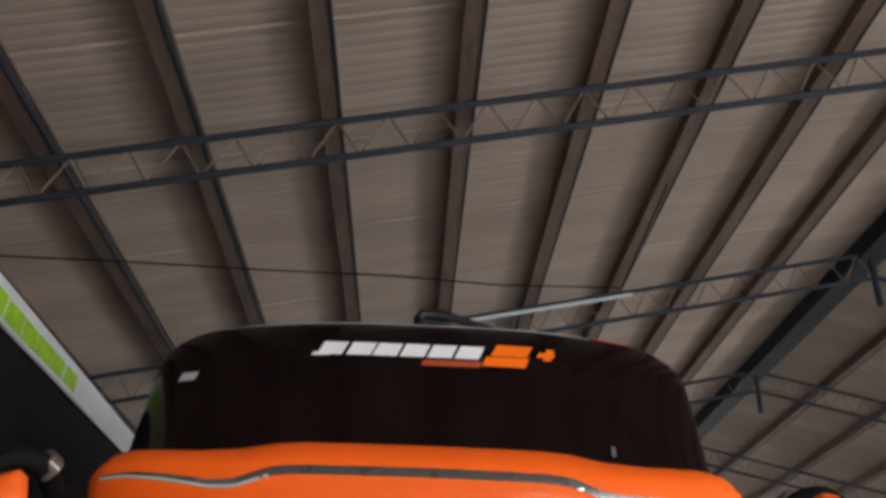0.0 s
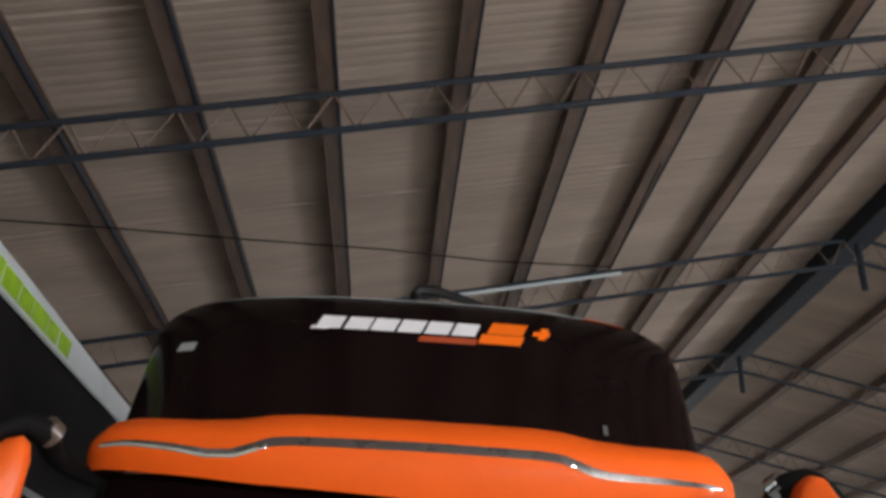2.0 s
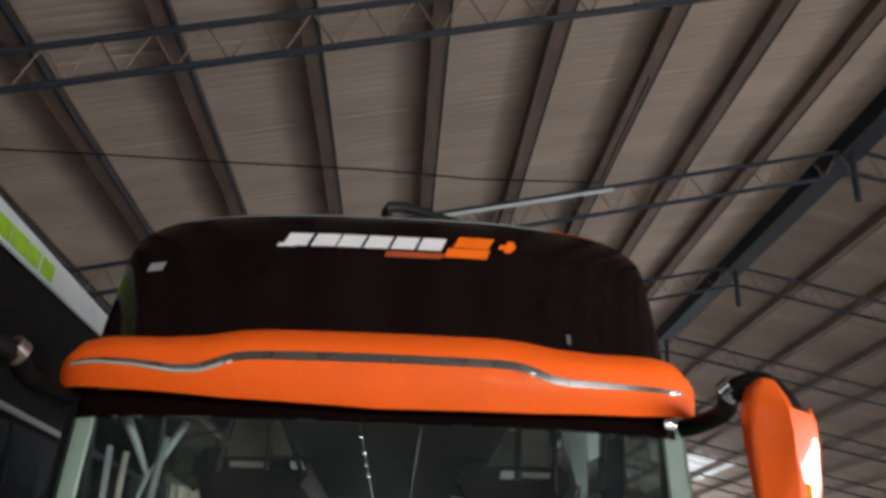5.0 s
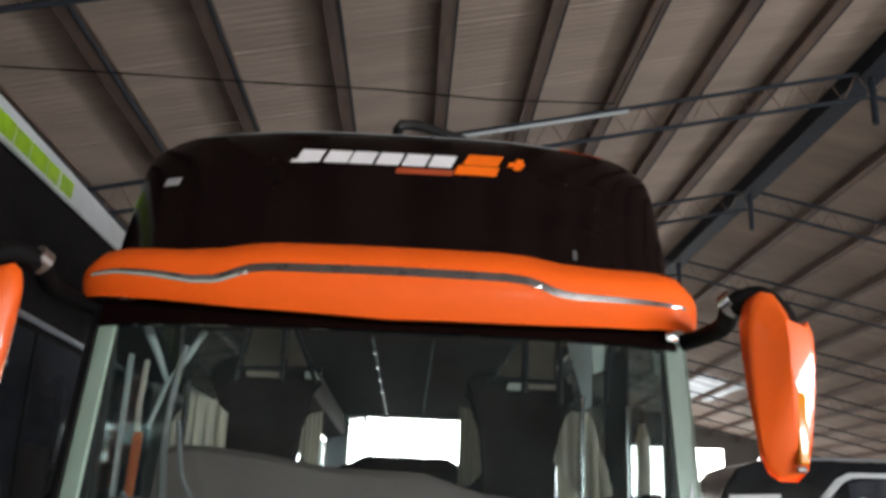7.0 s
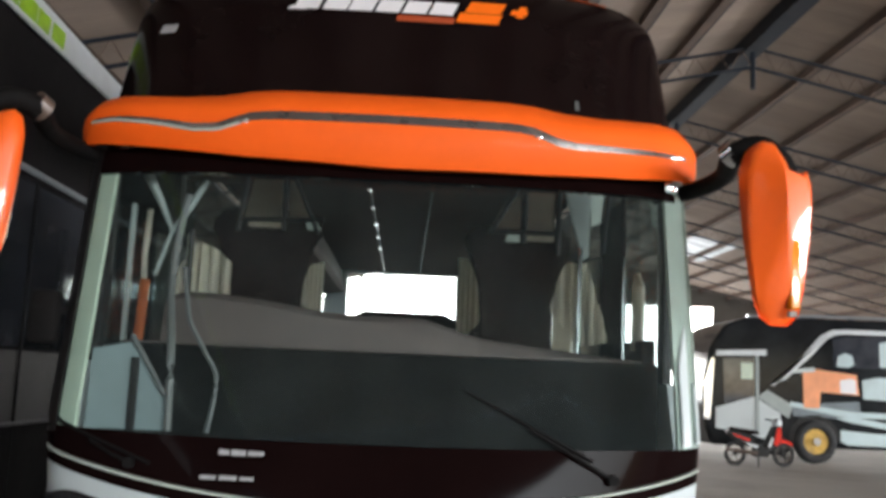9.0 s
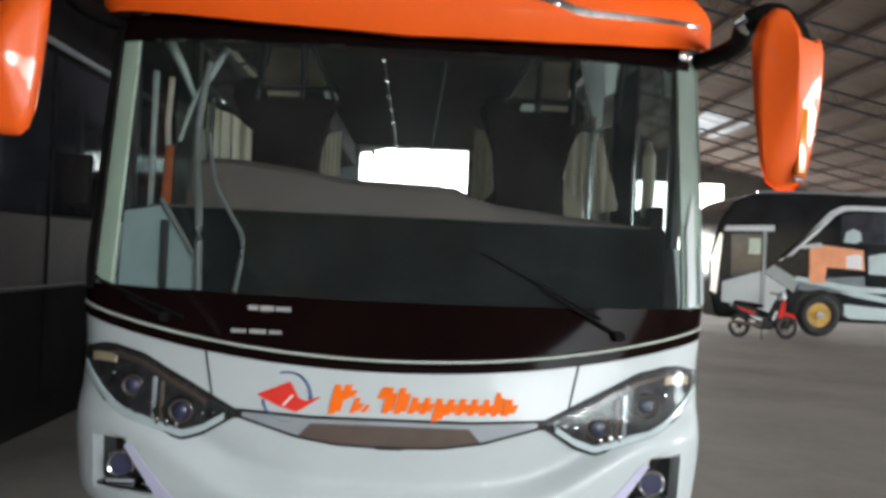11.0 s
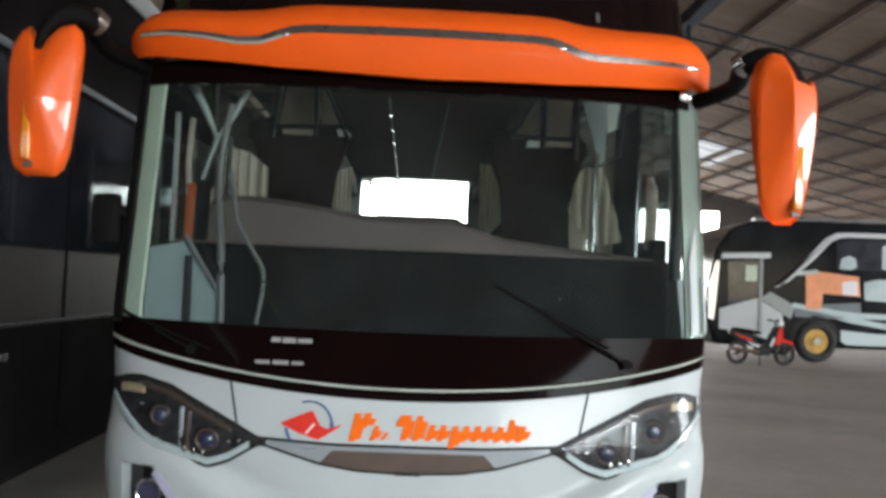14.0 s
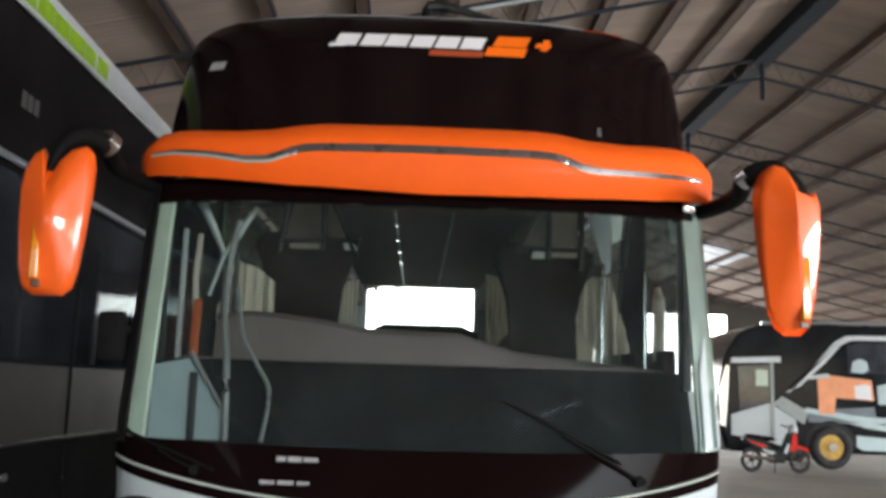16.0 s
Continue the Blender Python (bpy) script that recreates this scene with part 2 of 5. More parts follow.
for m_ in (M_CURTAIN, M_CURTAIN2):
    nt_ = m_.node_tree
    tl = nt_.nodes.new("ShaderNodeBsdfTranslucent")
    tl.inputs[0].default_value = (0.75, 0.70, 0.58, 1) if m_ is M_CURTAIN else (0.7, 0.2, 0.05, 1)
    mx_ = nt_.nodes.new("ShaderNodeMixShader")
    mx_.inputs[0].default_value = 0.5
    nt_.links.new(nt_.nodes["Principled BSDF"].outputs[0], mx_.inputs[1])
    nt_.links.new(tl.outputs[0], mx_.inputs[2])
    nt_.links.new(mx_.outputs[0], nt_.nodes["Material Output"].inputs[0])


def glow(name, color, strength):
    m = bpy.data.materials.new(name)
    m.use_nodes = True
    nt = m.node_tree
    em = nt.nodes.new("ShaderNodeEmission")
    em.inputs[0].default_value = (*color, 1)
    em.inputs[1].default_value = strength
    nt.links.new(em.outputs[0], nt.nodes["Material Output"].inputs[0])
    return m


M_SKYSHEET = mat("milky_roof_sheet", (0.55, 0.56, 0.54), 0.5, var=0.3, scale=1.2, dirt=(0.12, 0.11, 0.10), dirt_amt=0.9, stretch=(0.5, 1.6, 1))
translucent(M_SKYSHEET, 0.75)
M_HAZE = glow("bright_hazy_daylight", (1.0, 0.98, 0.95), 6.5)


# ---- mesh helpers ----
ORG = {}


def thing(name, at, label, category, group="", kind=""):
    ob = new(name)
    ob.empty_display_size = 0.2
    ob.location = at
    ORG[ob] = Vector(at)
    return tagged(ob, label, category, group, kind)


def part(name, bm, material, parent, label="", smooth=True):
    """Links a bmesh, given in world metres, as one mesh under a thing or part."""
    me = bpy.data.meshes.new(name)
    o = ORG[parent] if parent else Vector((0, 0, 0))
    bmesh.ops.translate(bm, vec=-o, verts=bm.verts)
    bmesh.ops.recalc_face_normals(bm, faces=bm.faces)
    bm.to_mesh(me)
    bm.free()
    me.materials.append(material)
    if smooth:
        for p in me.polygons:
            p.use_smooth = True
        me.set_sharp_from_angle(angle=radians(38))
    ob = new(name, me)
    if parent:
        ob.parent = parent
    ORG[ob] = o
    if label:
        ob["label"] = label
    return ob


def solo(name, bm, material, label, category, group="", kind="", smooth=True):
    return tagged(part(name, bm, material, None, "", smooth), label, category, group, kind)


def box(bm, x0, x1, y0, y1, z0, z1, bevel=0.0, seg=2):
    r = bmesh.ops.create_cube(bm, size=1.0)
    vs = r["verts"]
    bmesh.ops.scale(bm, vec=(x1 - x0, y1 - y0, z1 - z0), verts=vs)
    bmesh.ops.translate(bm, vec=((x0 + x1) / 2, (y0 + y1) / 2, (z0 + z1) / 2), verts=vs)
    if bevel:
        es = list({e for v in vs for e in v.link_edges})
        bmesh.ops.bevel(bm, geom=es, offset=bevel, segments=seg, affect='EDGES', profile=0.6)
    return bm


def B(x0, x1, y0, y1, z0, z1, bevel=0.0, seg=2):
    return box(bmesh.new(), x0, x1, y0, y1, z0, z1, bevel, seg)


def tube(bm, pts, r, seg=10, flat=1.0, taper=None):
    """A swept round (or flattened) bar through the points."""
    pts = [Vector(p) for p in pts]
    rings = []
    up = Vector((0, 0, 1))
    for i, p in enumerate(pts):
        d = (pts[min(i + 1, len(pts) - 1)] - pts[max(i - 1, 0)]).normalized()
        a = d.cross(up)
        if a.length < 0.05:
            a = d.cross(Vector((0, 1, 0)))
        a.normalize()
        b = d.cross(a).normalized()
        rr = r * (taper[i] if taper else 1.0)
        rings.append([bm.verts.new(p + a * math.cos(t) * rr + b * math.sin(t) * rr * flat) for t in [2 * math.pi * k / seg for k in range(seg)]])
    for i in range(len(rings) - 1):
        for k in range(seg):
            bm.faces.new((rings[i][k], rings[i][(k + 1) % seg], rings[i + 1][(k + 1) % seg], rings[i + 1][k]))
    bm.faces.new(rings[0][::-1])
    bm.faces.new(rings[-1])
    return bm


def T(pts, r, seg=10, flat=1.0, taper=None):
    return tube(bmesh.new(), pts, r, seg, flat, taper)


def curve_pts(pts, n=6):
    """Catmull-Rom points through pts."""
    P = [Vector(p) for p in pts]
    P = [P[0]] + P + [P[-1]]
    out = []
    for i in range(1, len(P) - 2):
        for k in range(n):
            t = k / n
            a, b, c, d = P[i - 1], P[i], P[i + 1], P[i + 2]
            out.append(0.5 * ((2 * b) + (c - a) * t + (2 * a - 5 * b + 4 * c - d) * t * t + (3 * b - a - 3 * c + d) * t ** 3))
    out.append(P[-2])
    return out


def prism(pts, axis, a, b, bevel=0.0):
    """A flat outline given in the two other axes, from a to b along axis."""
    bm = bmesh.new()

    def put(p, c):
        return {'x': (c, p[0], p[1]), 'y': (p[0], c, p[1]), 'z': (p[0], p[1], c)}[axis]
    f = [bm.verts.new(put(p, a)) for p in pts]
    g = [bm.verts.new(put(p, b)) for p in pts]
    bm.faces.new(f)
    bm.faces.new(g[::-1])
    n = len(pts)
    for i in range(n):
        bm.faces.new((f[i], g[i], g[(i + 1) % n], f[(i + 1) % n]))
    if bevel:
        bmesh.ops.bevel(bm, geom=list(bm.edges), offset=bevel, segments=2, affect='EDGES')
    return bm


def disc(center, axis, r, depth, seg=28, r2=None):
    """A round drum with its middle at center."""
    bm = bmesh.new()
    bmesh.ops.create_cone(bm, cap_ends=True, segments=seg, radius1=r, radius2=r if r2 is None else r2, depth=depth)
    rot = {'x': Matrix.Rotation(radians(90), 4, 'Y'), 'y': Matrix.Rotation(radians(90), 4, 'X'), 'z': Matrix.Identity(4)}[axis]
    bmesh.ops.transform(bm, matrix=Matrix.Translation(center) @ rot, verts=bm.verts)
    return bm


def torus(center, axis, R, r, seg=32, ring=10, squash=1.0):
    bm = bmesh.new()
    rows = []
    for i in range(seg):
        a = 2 * math.pi * i / seg
        row = []
        for k in range(ring):
            b = 2 * math.pi * k / ring
            q = R + r * math.cos(b)
            u, v, w = q * math.cos(a), q * math.sin(a), r * squash * math.sin(b)
            p = {'y': (u, w, v), 'x': (w, u, v), 'z': (u, v, w)}[axis]
            row.append(bm.verts.new(Vector(center) + Vector(p)))
        rows.append(row)
    for i in range(seg):
        for k in range(ring):
            bm.faces.new((rows[i][k], rows[(i + 1) % seg][k], rows[(i + 1) % seg][(k + 1) % ring], rows[i][(k + 1) % ring]))
    return bm


def lerp(tab, v):
    """Value from a table of (key, value), straight between its rows."""
    if v <= tab[0][0]:
        return tab[0][1]
    for (a, p), (b, q) in zip(tab, tab[1:]):
        if v <= b:
            return p + (q - p) * (v - a) / (b - a)
    return tab[-1][1]


def smooth_step(a, b, v):
    t = min(1.0, max(0.0, (v - a) / (b - a)))
    return t * t * (3 - 2 * t)


# ---- setting: ground, shed roof and walls ----
def build_ground():
    bm = bmesh.new()
    xs = [-600, -120, -40] + [-14 + i * 1.0 for i in range(40)] + [40, 120, 600]
    ys = [-600, -120, -40] + [-15 + i * 1.0 for i in range(45)] + [45, 70, 140, 700]
    grid = [[bm.verts.new((x, y, -0.02 * abs(noise.noise((x * 0.35, y * 0.35, 3))))) for x in xs] for y in ys]
    for j in range(len(ys) - 1):
        for i in range(len(xs) - 1):
            bm.faces.new((grid[j][i], grid[j][i + 1], grid[j + 1][i + 1], grid[j + 1][i]))
    solo("ground", bm, M_GROUND, "dusty grey-brown concrete floor of the bus shed", "ground", kind="structure")


RIDGE_X, RIDGE_Z, SLOPE = 6.3, 8.09, 0.22
X_LEFT, X_RIGHT, Y_FRONT, Y_REAR = -12.0, 24.0, -14.0, 40.0
SKY_X0, SKY_X1, SKY_Y0, SKY_Y1 = 10.5, 12.2, 29.2, 33.8


def roof_z(x):
    return RIDGE_Z - SLOPE * abs(x - RIDGE_X)


def build_roof():
    """Trapezoid-ribbed sheets, ribs running down the slope, with lapped edges."""
    bm = bmesh.new()
    pitch, y, rows = 0.125, Y_FRONT, []
    k = 0
    while y < Y_REAR:
        lap = 0.010 if k % 13 == 0 else 0.0
        for dy, dz in ((0.0, 0.0 - lap), (0.06, 0.0), (0.078, 0.006), (0.107, 0.006)):
            rows.append((y + dy, dz))
        y += pitch
        k += 1
    xs = [X_LEFT - 0.4, -6.2, -3.95, 0.55, 3.4, RIDGE_X, 9.4, SKY_X0, SKY_X1, 14.0, X_RIGHT + 0.4]
    drops = [0.0, 0.0, 0.008, 0.0, 0.008, 0.0, 0.008, 0.004, 0.004, 0.0, 0.0]
    grid = [[bm.verts.new((x, yy, roof_z(x) + dz + 0.02 + dr)) for x, dr in zip(xs, drops)] for yy, dz in rows]
    for a, b in zip(grid, grid[1:]):
        for i in range(len(xs) - 1):
            if not (xs[i] == SKY_X0 and SKY_Y0 < a[0].co.y < SKY_Y1):
                bm.faces.new((a[i], a[i + 1], b[i + 1], b[i]))
    top = bmesh.ops.extrude_face_region(bm, geom=list(bm.faces))
    bmesh.ops.translate(bm, vec=(0, 0, 0.01), verts=[v for v in top["geom"] if isinstance(v, bmesh.types.BMVert)])
    solo("ceiling", bm, M_ROOF, "ribbed weathered sheet roof on steel purlins", "roof", kind="structure", smooth=False)


def build_skylight():
    """A translucent ribbed sheet closing a gap in the roof."""
    bm = bmesh.new()
    rows = []
    y, k = SKY_Y0 - 0.1, 0
    while y < SKY_Y1 + 0.2:
        rows.append([bm.verts.new((x, y, roof_z(x) + 0.036 + 0.006 * (k % 2))) for x in (SKY_X0 - 0.1, SKY_X1 + 0.1)])
        y += 0.0625
        k += 1
    for a, b in zip(rows, rows[1:]):
        bm.faces.new((a[0], a[1], b[1], b[0]))
    bmesh.ops.solidify(bm, geom=list(bm.faces), thickness=0.004)
    solo("skylight_sheet", bm, M_SKYSHEET, "milky translucent roof sheet lit by the sky", "skylight", kind="structure", smooth=False)


def build_purlin(x, wide=0.15, deep=0.14, name="purlin", mat_=M_PURLIN, drop=0.0):
    z = roof_z(x) - drop
    pts = [(x - wide / 2, z - deep), (x + wide / 2, z - deep), (x + wide / 2, z - deep + 0.02), (x - wide / 2 + 0.025, z - deep + 0.02),
           (x - wide / 2 + 0.025, z - 0.005), (x + wide / 2, z - 0.005), (x + wide / 2, z + 0.012), (x - wide / 2, z + 0.012)]
    bm = prism(pts, 'y', Y_FRONT + 0.1, Y_REAR - 0.1)
    ob = solo(name, bm, mat_, "rusty brown steel channel purlin under the roof sheets", "purlin", group="roof purlins", kind="structure", smooth=False)
    if name == "purlin":
        # dark strip paints the unlit right edge of the purlin
        part("shaded_lip", B(x + wide / 2 - 0.004, x + wide / 2 + 0.022, Y_FRONT + 0.1, Y_REAR - 0.1, z - deep - 0.004, z - deep + 0.05), M_STEEL, ob, smooth=False)
    return ob


def build_truss(y):
    """A lattice rafter: two chords with laced webs, falling both ways from the ridge."""
    t = thing("roof_truss", (RIDGE_X, y, 0), "dark blue-grey lattice steel truss carrying the purlins", "truss", group="roof trusses", kind="structure")
    d0, d1 = 0.20, 0.58
    for side in (-1, 1):
        xe = X_LEFT + 0.2 if side < 0 else X_RIGHT - 0.2
        for nm, d in (("top_chord", d0), ("bottom_chord", d1)):
            part(nm, T([(RIDGE_X, y, roof_z(RIDGE_X) - d), (xe, y, roof_z(xe) - d)], 0.032, 8), M_STEEL, t, smooth=True)
        n = 84 if side < 0 else 80
        for i in range(n):
            xa, xb = RIDGE_X + (xe - RIDGE_X) * i / n, RIDGE_X + (xe - RIDGE_X) * (i + 1) / n
            da, db = (d0, d1) if i % 2 else (d1, d0)
            part("web_bar", T([(xa, y, roof_z(xa) - da), (xb, y, roof_z(xb) - db)], 0.009, 4), M_PURLIN, t)
    part("king_post", T([(RIDGE_X, y, roof_z(RIDGE_X) - 0.1), (RIDGE_X, y, roof_z(RIDGE_X) - 1.0)], 0.05, 8), M_STEEL, t)
    for x in (X_LEFT + 0.35, X_RIGHT - 0.35):
        part("column", B(x - 0.1, x + 0.1, y - 0.1, y + 0.1, -0.01, roof_z(x) - 0.15, 0.01), M_STEEL, t)
    return t


def build_shed():
    build_ground()
    build_roof()
    build_skylight()
    for i in range(-10, 5):
        build_purlin(0.29 + 1.165 * i)
    build_purlin(RIDGE_X, 0.34, 0.30, "ridge_beam", M_STEEL)
    for i in range(1, 14):
        x = RIDGE_X + 0.06 + 1.30 * i
        if x < X_RIGHT - 0.5:
            build_purlin(x, 0.12, 0.15)
    first = build_truss(3.28)
    for k in range(-3, 8):
        if k:
            copy_thing(first, pose(RIDGE_X, 3.28 + 4.72 * k, 0))
    for nm, x in (("wall_west", X_LEFT - 0.3), ("wall_east", X_RIGHT + 0.2)):
        bm = bmesh.new()
        y = Y_FRONT
        rows = []
        while y < Y_REAR:
            for dy, dx in ((0, 0), (0.08, 0), (0.11, 0.03), (0.17, 0.03)):
                rows.append((y + dy, dx))
            y += 0.2
        # gaps in the east wall are made for the two added lamps
        g = [(bm.verts.new((x + dx, yy, 0 if nm == "wall_west" or min(abs(yy + 3) - 2.4, abs(yy - 11) - 3.1) > 0 else 3.8)), bm.verts.new((x + dx, yy, roof_z(x) + 0.02))) for yy, dx in rows]
        for a, b in zip(g, g[1:]):
            bm.faces.new((a[0], b[0], b[1], a[1]))
        top = bmesh.ops.extrude_face_region(bm, geom=list(bm.faces))
        bmesh.ops.translate(bm, vec=(0.08, 0, 0), verts=[v for v in top["geom"] if isinstance(v, bmesh.types.BMVert)])
        solo(nm, bm, M_WALL, "weathered ribbed sheet wall of the shed", "wall", kind="structure", smooth=False)


build_shed()
# unseen gable, added to keep blue sky off the windscreen
_g = bmesh.new()
for _i in range(180):
    _x = X_LEFT + 0.2 * _i
    _d = 0.03 * (_i % 2)
    box(_g, _x, _x + 0.2, Y_FRONT - 0.10 - _d, Y_FRONT - 0.04 - _d, 3.6, roof_z(_x + 0.1) - 0.03)
solo("front_sky_block", _g, M_WALL, "unseen sheet gable added to cut sky light from the front", "wall", kind="structure", smooth=False)
# added wall that stops rear daylight mirroring in the dark coach's windows
_g = bmesh.new()
for _i in range(40):
    _x = X_LEFT - 0.2 + 0.2 * _i
    _d = 0.03 * (_i % 2)
    box(_g, _x, _x + 0.2, Y_REAR - 0.10 - _d, Y_REAR - 0.04 - _d, 0.0, roof_z(_x + 0.1) + 0.03)
solo("rear_gap_block", _g, M_WALL, "ribbed sheet added to block rear daylight between the coaches", "wall", kind="structure", smooth=False)
_g = bmesh.new()
for _i in range(98):
    _x = 4.4 + 0.2 * _i
    _d = 0.03 * (_i % 2)
    box(_g, _x, _x + 0.2, Y_REAR - 0.10 - _d, Y_REAR - 0.04 - _d, 5.5 if _x < 14.7 else 4.1, roof_z(_x + 0.1) + 0.03)
solo("wall_rear", _g, M_WALL, "sheet gable over the open rear of the shed", "wall", kind="structure", smooth=False)
# white rod laid along the truss as its bright highlight
solo("truss_highlight", T([(0.45, 7.94, roof_z(0.45) - 0.27), (2.85, 7.94, roof_z(2.85) - 0.27)], 0.028, 8), M_WHITE, "pale rod painting the highlight along the roof truss", "pipe", kind="structure")
solo("cable", T([(-4.37, 4.69, 5.62), (-3.94, 4.69, 5.6), (-2.97, 4.69, 5.6), (-1.53, 4.74, 5.6), (-0.28, 4.75, 5.6), (0.72, 4.89, 5.62), (2.0, 5.1, 5.75), (2.62, 5.2, 7.1)], 0.008, 6), M_RUBBER, "thin dark cable slung under the roof", "cable", kind="structure")
solo("backdrop", B(-70, 110, 118, 118.2, -0.5, 30), M_HAZE, "bright hazy daylight beyond the open rear of the shed", "sky", kind="structure")


# ---- the white and orange coach ----
PROF = [(0.40, 0.10), (0.46, 0.05), (0.55, 0.02), (0.85, 0.0), (1.05, 0.03), (1.3, 0.07), (2.35, 0.30), (2.6, 0.42), (2.75, 0.47), (3.2, 0.60), (3.30, 0.66), (3.36, 0.74), (3.41, 0.88), (3.44, 1.05)]
WIDE = [(0.40, 1.22), (0.5, 1.255), (0.7, 1.272), (2.6, 1.272), (2.8, 1.262), (3.12, 1.240), (3.22, 1.218), (3.30, 1.165), (3.36, 1.05), (3.42, 0.9)]


DEEP = [(1.06, 0.45), (1.34, 0.31), (2.42, 0.31), (2.62, 0.38)]


def plan(x, w, d):
    q = min(0.99995, abs(x) / w)
    return d * (1 - (1 - q ** 2.7) ** (1 / 2.7))


def S(x, z, off=0.0):
    """A point of the coach's front skin at x, z; off is metres proud of it."""
    w = lerp(WIDE, z)
    x = max(-w, min(w, x))
    return Vector((x, lerp(PROF, z) + plan(x, w, lerp(DEEP, z)) - off, z))


FULL = [math.copysign(1.272 * (1 - (1 - abs(t)) ** 1.9), t) for t in [i / 40 for i in range(-40, 41)]]


def spread(a, b, n=24):
    return [a + (b - a) * i / n for i in range(n + 1)]


def band(xs, zb, zt, rows=8, off=0.0, thick=0.02, skin=None):
    """A sheet on the front skin between the curves zb(x) and zt(x)."""
    bm = bmesh.new()
    fr, bk = [], []
    for x in xs:
        b, t = zb(x), zt(x)
        f, g = [], []
        for r in range(rows + 1):
            z = b + (t - b) * r / rows
            o = off + (skin(x, z) if skin else 0.0)
            f.append(bm.verts.new(S(x, z, o)))
            g.append(bm.verts.new(S(x * 0.995, z, o) + Vector((0, thick, 0))))
        fr.append(f)
        bk.append(g)
    n = len(xs)
    for i in range(n - 1):
        for r in range(rows):
            bm.faces.new((fr[i][r], fr[i + 1][r], fr[i + 1][r + 1], fr[i][r + 1]))
            bm.faces.new((bk[i][r], bk[i][r + 1], bk[i + 1][r + 1], bk[i + 1][r]))
        for r in (0, rows):
            bm.faces.new((fr[i][r], bk[i][r], bk[i + 1][r], fr[i + 1][r]))
    for i in (0, n - 1):
        for r in range(rows):
            bm.faces.new((fr[i][r], fr[i][r + 1], bk[i][r + 1], bk[i][r]))
    bmesh.ops.remove_doubles(bm, verts=bm.verts, dist=0.0004)
    return bm


def tab(rows):
    return lambda x: lerp(rows, x)


def mtab(rows):
    """A table in |x|."""
    return lambda x: lerp(rows, abs(x))


def slanted(x0, x1, z0, z1, lean=0.02, off=0.006, n=3):
    """A slanted bar on the front skin."""
    bm = bmesh.new()
    fr, bk = [], []
    for r in range(n + 1):
        z = z0 + (z1 - z0) * r / n
        sh = lean * r / n
        f = [bm.verts.new(S(x0 + sh + (x1 - x0) * c / n, z, off)) for c in range(n + 1)]
        g = [bm.verts.new(S(x0 + sh + (x1 - x0) * c / n, z, off - 0.004)) for c in range(n + 1)]
        fr.append(f)
        bk.append(g)
    for r in range(n):
        for c in range(n):
            bm.faces.new((fr[r][c], fr[r][c + 1], fr[r + 1][c + 1], fr[r + 1][c]))
        for c in (0, n):
            bm.faces.new((fr[r][c], fr[r + 1][c], bk[r + 1][c], bk[r][c]))
    for r in (0, n):
        for c in range(n):
            bm.faces.new((fr[r][c], bk[r][c], bk[r][c + 1], fr[r][c + 1]))
    return bm


SMILE = [(0.0, 0.500), (0.15, 0.503), (0.3, 0.512), (0.42, 0.526), (0.5, 0.543), (0.58, 0.567), (0.65, 0.60), (0.72, 0.64), (0.8, 0.685), (0.88, 0.735), (0.95, 0.765), (1.05, 0.788), (1.25, 0.80)]
LAMP_T = [(0.585, 0.852), (0.74, 0.93), (0.96, 1.035), (1.08, 1.06), (1.15, 1.062), (1.24, 1.045)]
LAMP_B = [(0.585, 0.846), (0.70, 0.775), (0.78, 0.748), (0.88, 0.775), (0.93, 0.790), (1.0, 0.803), (1.06, 0.835), (1.12, 0.880), (1.18, 0.935), (1.24, 0.99)]
LINE = lambda x: 1.065 + 0.14 * (abs(x) / 1.18) ** 2


def fog_in(x, z):
    """How far inside the fog lamp pocket a point of the bumper lies, 0 to 1."""
    a = abs(x)
    d = min(1.138 - a, z - 0.522, 0.728 - z, (a - 0.868) * 0.8 - (z - 0.522) * 0.585)
    return smooth_step(0.0, 0.02, d)


def bumper_skin(x, z):
    s = lerp(SMILE, abs(x))
    lip = 0.050 * (1 - smooth_step(s - 0.03, s + 0.12, z)) * smooth_step(0.40, 0.45, z)
    hollow = 0.018 * math.exp(-((z - s - 0.09) / 0.055) ** 2) * smooth_step(0.30, 0.62, abs(x)) * (1 - smooth_step(0.86, 1.0, abs(x)))
    return lip - hollow - 0.095 * fog_in(x, z)


